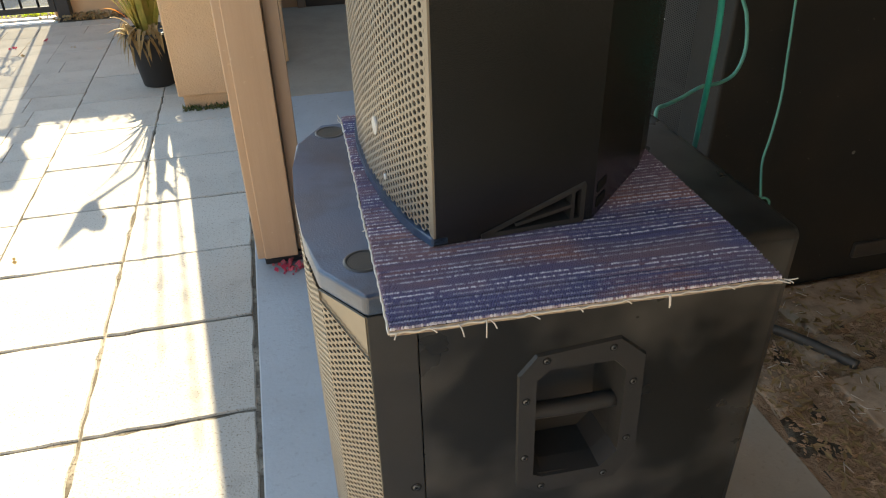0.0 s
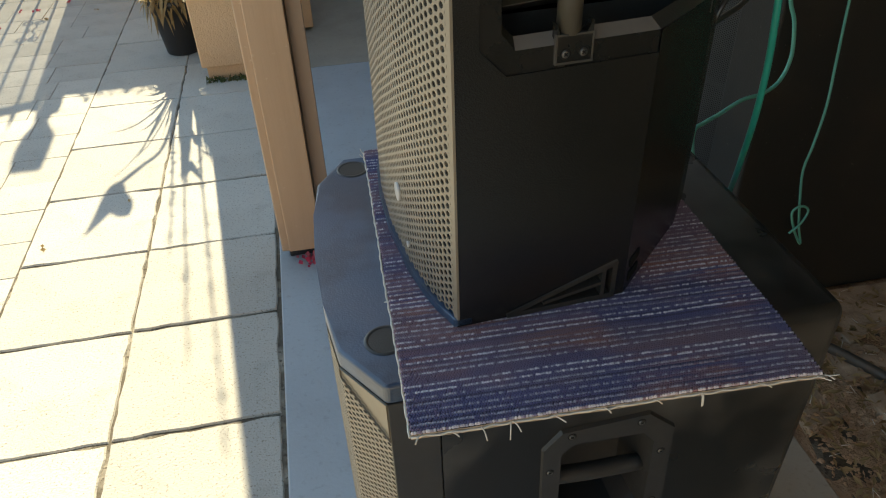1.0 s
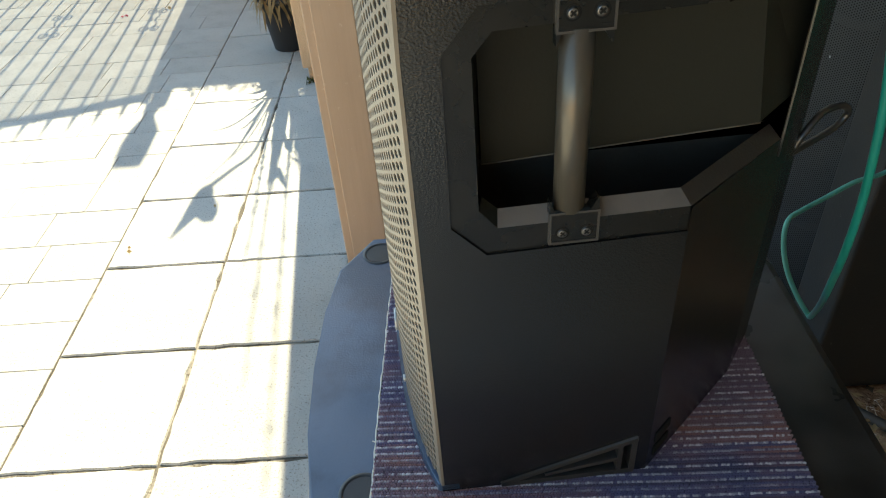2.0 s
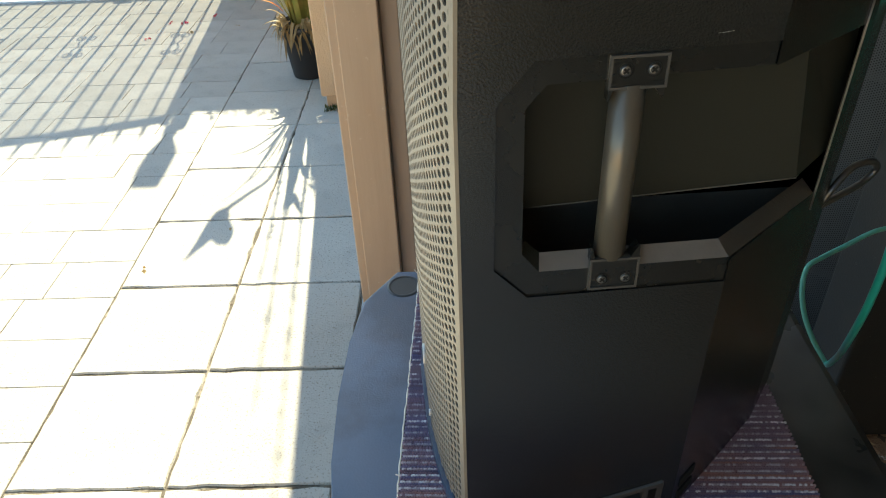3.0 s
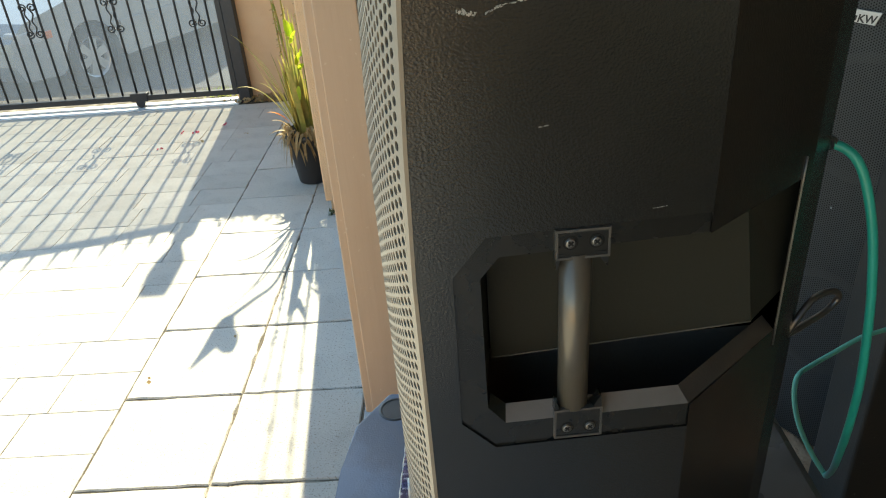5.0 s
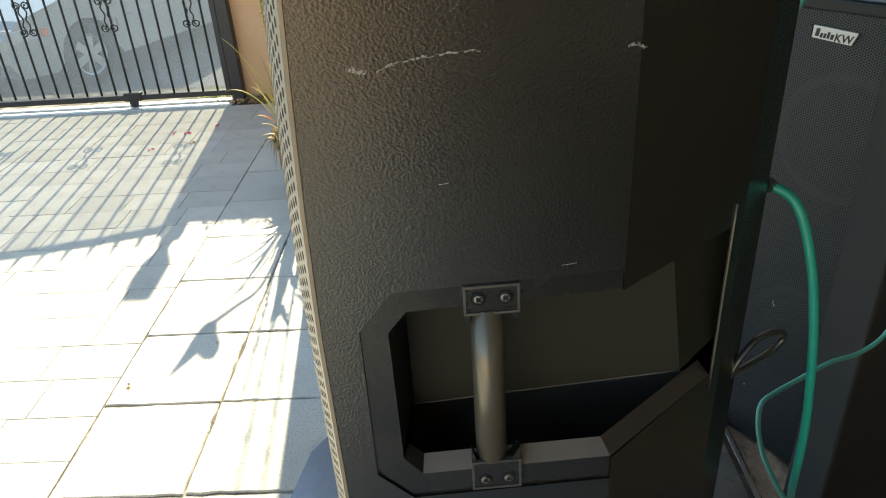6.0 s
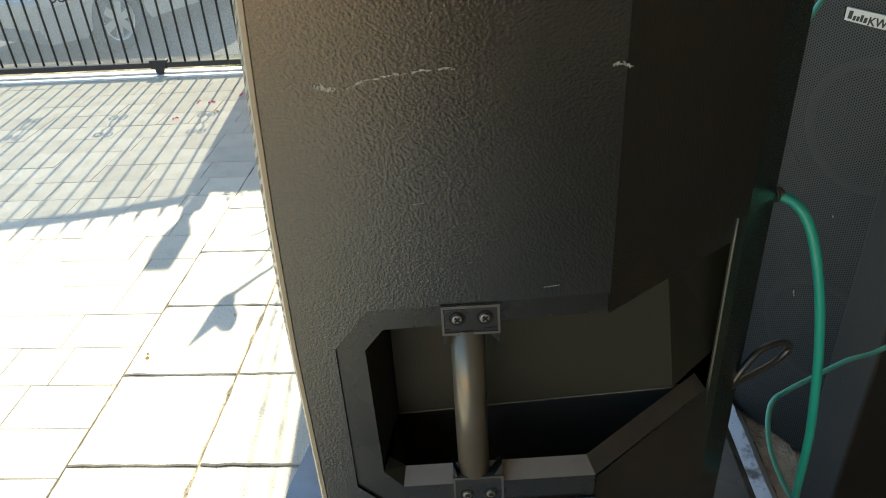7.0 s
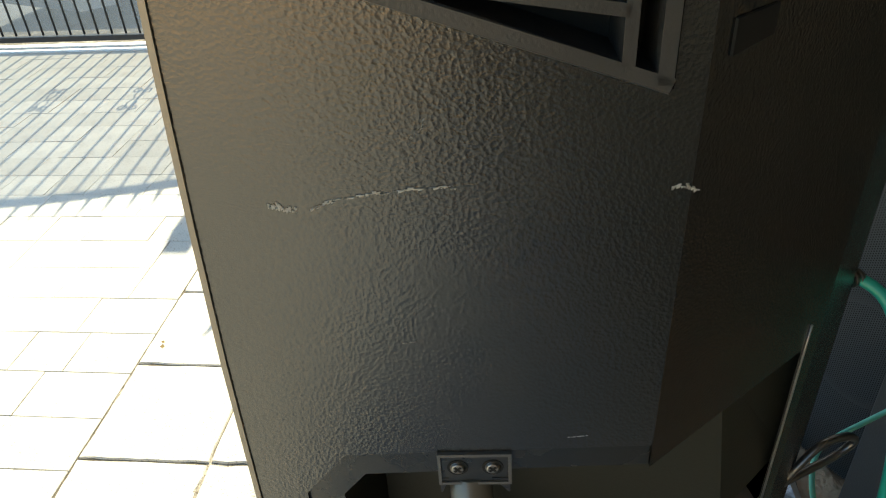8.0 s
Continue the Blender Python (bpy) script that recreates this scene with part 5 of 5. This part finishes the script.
wheel = part("wheel_box", bbox(-2.495, -2.365, GY - 0.030, GY + 0.024, 0.050, 0.115, 0.004), M_IRON, gate)
part("wheel", rod(bmesh.new(), (-2.43, GY - 0.026, 0.036), (-2.43, GY - 0.004, 0.036), 0.033, sides=24), M_IRON, wheel)
gp = thing("gate_post", "dark square iron gate post carrying a lantern", "post")
part("shaft", bbox(-1.66, -1.575, GY - 0.045, GY + 0.040, -0.012, 1.47, 0.004), M_IRON, gp)
lan = thing("post_lantern", "dark lantern on top of the gate post", "lantern", Matrix.Translation((-1.640, GY, 1.47)))
part("neck", rod(bmesh.new(), (0, 0, 0), (0, 0, 0.11), 0.040, 0.028, 12), M_IRON, lan)
part("body", rod(bmesh.new(), (0, 0, 0.11), (0, 0, 0.22), 0.045, 0.098, 4), M_IRON, lan)
part("cap", rod(bmesh.new(), (0, 0, 0.22), (0, 0, 0.345), 0.098, 0.085, 4), M_IRON, lan)
track = thing("gate_track", "pale metal gate track set in concrete", "track", kind="structure")
part("footing", bbox(-6.0, -1.66, GY - 0.10, GY + 0.10, -0.014, 0.004, 0.002), M_TRACK, track)
part("rail", bbox(-6.0, -1.66, GY - 0.008, GY + 0.008, 0.004, 0.018, 0.002), M_TRACK, track)
bm = bmesh.new()
rng = random.Random(44)
for k in range(260):
    x = rng.gauss(-1.48, 0.10)
    c = Vector((min(x, -1.2), rng.uniform(5.62, 5.74), 0.004 + 0.03 * rng.random()))
    a = rng.uniform(0, 6.3)
    d = Vector((math.cos(a), math.sin(a), rng.uniform(-.2, .6))) * rng.uniform(0.012, 0.03)
    w = d.orthogonal().normalized() * d.length * 0.5
    bm.faces.new([bm.verts.new(q) for q in (c, c + d * 0.5 + w, c + d, c + d * 0.5 - w)])
solid("swept_leaves", bm, M_DRY, "small heap of dry leaves by the gate post", "leaves", kind="stuff")
bm = bmesh.new()
for k in range(120):
    c = Vector((rng.gauss(-1.85, 0.12), rng.uniform(5.86, 5.98), 0.0))
    d = Vector((rng.uniform(-.03, .03), rng.uniform(-.03, .03), rng.uniform(0.02, 0.07)))
    w = Vector((rng.uniform(-1, 1), rng.uniform(-1, 1), 0)).normalized() * 0.006
    bm.faces.new([bm.verts.new(q) for q in (c - w, c + w, c + d)])
solid("weeds", bm, M_LIME, "small green weeds outside the gate", "weeds", kind="stuff")
for k, (x, y) in enumerate(((-1.90, 5.05), (-1.80, 5.02), (-1.64, 5.16), (-1.95, 4.75), (-1.45, 4.95), (-1.72, 4.85), (-0.93, 2.60), (-1.17, 2.34), (-1.155, 2.37))):
    bm = bmesh.new()
    for q in range(4 if k < 6 else 1):
        a = rng.uniform(0, 6.3)
        c = Vector((rng.uniform(-.02, .02), rng.uniform(-.02, .02), 0.004))
        d = Vector((math.cos(a), math.sin(a), 0.3)) * rng.uniform(0.012, 0.022)
        w = d.orthogonal().normalized() * d.length * 0.45
        bm.faces.new([bm.verts.new(p) for p in (c, c + d * 0.5 + w, c + d, c + d * 0.5 - w)])
    solid("fallen_leaf", bm, M_PETAL if k < 4 else M_DRY, "small withered leaf or petal on the paving", "leaf", Matrix.Translation((x, y, 0)), group="leaves on the paving")

# ---- car in the street ----
STREET = -0.36
car = thing("parked_car", "silver car parked in the street beyond the gate", "car", pose(-3.66, 7.75, STREET, 0, 0, 68))
# local: x runs back along the car, y to its far side, wheels at x 0 and 2.62
def outline(y):
    return [(-0.86, 0.30), (-0.93, 0.45), (-0.90, 0.66), (-0.72, 0.80), (0.10, 0.96), (0.42, 1.02), (1.05, 1.42), (1.60, 1.49), (2.35, 1.45), (2.95, 1.12), (3.42, 1.06), (3.50, 0.80), (3.46, 0.45), (3.38, 0.30)]


bm = bmesh.new()
def arch(cx, r, z0):
    return [(cx + r * math.cos(a), z0 + r * math.sin(a)) for a in [math.pi * k / 10 for k in range(11)]]


low_edge = arch(2.62, 0.36, 0.32) + [(2.2, 0.24), (0.42, 0.24)] + arch(0.0, 0.36, 0.32)
section = [*outline(0), (3.2, 0.28), *low_edge, (-0.45, 0.26)]
near, far_ = [(x, 0.0 + 0.05 * max(0, z - 0.9), z) for x, z in section], [(x, 1.74, z) for x, z in section]
plate(bm, [section], lambda x, z: (x, 0.10 * max(0.0, z - 0.95), z))
plate(bm, [section], lambda x, z: (x, 1.74 - 0.10 * max(0.0, z - 0.95), z))
band(bm, [(x, 0.10 * max(0.0, z - 0.95), z) for x, z in section], [(x, 1.74 - 0.10 * max(0.0, z - 0.95), z) for x, z in section])
part("body", bm, M_CAR, car)
part("side_moulding", bbox(0.42, 2.2, -0.012, 0.002, 0.52, 0.60, 0.004), M_CAR, car)
bm = bmesh.new()
plate(bm, [[(0.62, 1.02), (1.12, 1.36), (1.62, 1.41), (1.62, 1.0)]], lambda x, z: (x, 0.10 * max(0.0, z - 0.95) - 0.004, z))
plate(bm, [[(1.70, 1.0), (1.70, 1.41), (2.30, 1.38), (2.62, 1.10), (2.55, 1.0)]], lambda x, z: (x, 0.10 * max(0.0, z - 0.95) - 0.004, z))
part("side_windows", bm, M_GLASS, car)
for cx in (0.0, 2.62):
    for cy in (0.02, 1.53):
        bm = bmesh.new()
        tyre_profile = [(0.205, 0.0), (0.30, 0.0), (0.318, 0.03), (0.318, 0.16), (0.30, 0.19), (0.205, 0.19)]
        rr = [[bm.verts.new((cx + r * math.cos(k * math.pi / 18), cy + d, 0.32 + r * math.sin(k * math.pi / 18))) for k in range(36)] for r, d in tyre_profile]
        for a, b in zip(rr, rr[1:]):
            for k in range(36):
                bm.faces.new((a[k], a[(k + 1) % 36], b[(k + 1) % 36], b[k])).smooth = True
        wheel = part("wheel", bm, M_TYRE, car, "black tyre on a silver rim")
        bm = bmesh.new()
        for k in range(6):
            a = k * math.pi / 3 + 0.3
            u, w = Vector((math.cos(a), 0, math.sin(a))), Vector((-math.sin(a), 0, math.cos(a)))
            c = Vector((cx, cy + 0.012, 0.32))
            p = [c + u * 0.03 - w * 0.035, c + u * 0.19 - w * 0.045, c + u * 0.19 + w * 0.045, c + u * 0.03 + w * 0.035]
            quad(bm, *p)
            band(bm, p, [x + Vector((0, 0.03, 0)) for x in p])
        rod(bm, (cx, cy + 0.008, 0.32), (cx, cy + 0.05, 0.32), 0.045, sides=16)
        ro = [[bm.verts.new((cx + r * math.cos(k * math.pi / 18), cy + d, 0.32 + r * math.sin(k * math.pi / 18))) for k in range(36)] for r, d in ((0.207, 0.004), (0.185, 0.012), (0.185, 0.08))]
        for a, b in zip(ro, ro[1:]):
            for k in range(36):
                bm.faces.new((a[k], a[(k + 1) % 36], b[(k + 1) % 36], b[k])).smooth = True
        part("rim", bm, M_RIM, wheel)
        part("hub_shade", rod(bmesh.new(), (cx, cy + 0.085, 0.32), (cx, cy + 0.09, 0.32), 0.186, sides=24), M_VOID, wheel)
bm = bmesh.new()
box(bm, -0.86, -0.55, -0.006, 0.14, 0.60, 0.74)
part("headlamp", bevelled(bm, 0.03, 3), M_LAMP, car)
bm = bmesh.new()
box(bm, -0.52, -0.44, -0.008, 0.06, 0.62, 0.69)
part("indicator", bevelled(bm, 0.008), M_ORANGE, car)

# ---- paving: single pavers ----
pavement = thing("pavement", "sandy grey concrete pavers with dark open joints", "pavement", kind="structure")
rng = random.Random(77)
paver_meshes = {}


def paver_mesh(w, l, material):
    """Chipped, slightly crowned paver about the origin, top at z = 0."""
    key = (round(w, 3), round(l, 3), material.name, rng.randrange(3))
    if key not in paver_meshes:
        bm = bmesh.new()
        seg = 9
        rim = []
        for i in range(4):
            a, b = [((-w / 2, -l / 2), (w / 2, -l / 2)), ((w / 2, -l / 2), (w / 2, l / 2)), ((w / 2, l / 2), (-w / 2, l / 2)), ((-w / 2, l / 2), (-w / 2, -l / 2))][i]
            rim += [(a[0] + (b[0] - a[0]) * k / seg, a[1] + (b[1] - a[1]) * k / seg) for k in range(seg)]
        outer, inner = [], []
        for x, y in rim:
            big = w > 0.37
            j, ch = (rng.uniform(0.0, 1.0) ** 2 * 0.0065, 0.0035) if big else (rng.uniform(0.0, 0.0008), 0.0014)
            outer.append(bm.verts.new((x - math.copysign(j, x), y - math.copysign(j, y), -ch - rng.uniform(0, 0.001))))
            inner.append(bm.verts.new((x - math.copysign(j + ch, x), y - math.copysign(j + ch, y), 0.0)))
        foot = [bm.verts.new((v.co.x, v.co.y, -0.03)) for v in outer]
        n_ = len(rim)
        for k in range(n_):
            bm.faces.new((foot[k], foot[(k + 1) % n_], outer[(k + 1) % n_], outer[k]))
            bm.faces.new((outer[k], outer[(k + 1) % n_], inner[(k + 1) % n_], inner[k]))
        bm.faces.new(inner)
        paver_meshes[key] = mesh_of("paver", bm, material)
    return paver_meshes[key]


slots = []
for row in range(-18, 9):
    y0 = 1.429 + 0.409 * row
    for x0, x1 in ((-0.817, -0.390), (-1.229, -0.817)):
        if y0 + 0.409 < 5.64:
            slots.append((x0, x1, y0, y0 + 0.409, M_PAVER))
for x0, x1 in ((-0.817, -0.72), (-1.229, -0.817)):
    slots.append((x0, x1, 5.11, 5.615, M_PAVER))
y = -5.98
while y < 5.60:
    h = 0.2045 if y < 5.4 else 5.618 - y
    x = -1.229
    first = True
    while x > -7.6:
        w = rng.choice((0.157, 0.205, 0.25, 0.31, 0.31)) if y < 2.7 else rng.choice((0.205, 0.26, 0.31))
        slots.append((x - w, x, y, y + h, M_PAVER))
        x -= w
    y += h
def nearness(s):
    return math.hypot((s[0] + s[1]) / 2 + 1.0, (s[2] + s[3]) / 2 - 2.6)


slots.sort(key=nearness)
for k, (x0, x1, y0, y1, material) in enumerate(slots):
    if x1 > -0.72 and y0 > 3.62:
        x1 = -0.715
    gap = (0.0046 if y0 < 2.3 else 0.0024) if x1 - x0 > 0.38 else 0.0014
    if k < 298:
        ob = new("paver", paver_mesh(x1 - x0 - 0.6 * gap, y1 - y0 - gap, material))
        ob.matrix_world = Matrix.Translation(((x0 + x1) / 2, (y0 + y1) / 2, rng.uniform(-0.0015, 0.0015))) @ pose(0, 0, 0, rng.uniform(-.15, .15), rng.uniform(-.15, .15), rng.uniform(-.25, .25))
        ob.parent = pavement
verts, faces = [], []
for x0, x1, y0, y1, material in slots[298:]:
    base = len(verts)
    g, z = 0.0008, rng.uniform(-0.0015, 0.0015)
    verts += [(x0 + g, y0 + g, -0.03), (x1 - g, y0 + g, -0.03), (x1 - g, y1 - g, -0.03), (x0 + g, y1 - g, -0.03), (x0 + g, y0 + g, z - .0015), (x1 - g, y0 + g, z - .0015), (x1 - g, y1 - g, z - .0015), (x0 + g, y1 - g, z - .0015)]
    verts += [(x0 + g + .0015, y0 + g + .0015, z), (x1 - g - .0015, y0 + g + .0015, z), (x1 - g - .0015, y1 - g - .0015, z), (x0 + g + .0015, y1 - g - .0015, z)]
    for q in range(4):
        r = (q + 1) % 4
        faces += [(base + q, base + r, base + 4 + r, base + 4 + q), (base + 4 + q, base + 4 + r, base + 8 + r, base + 8 + q)]
    faces.append((base + 8, base + 9, base + 10, base + 11))
me = bpy.data.meshes.new("far_pavers")
me.from_pydata(verts, [], faces)
me.materials.append(M_PAVER)
far = tagged(new("far_pavers", me), "sandy pavers farther off", kind="stuff")
far.parent = pavement
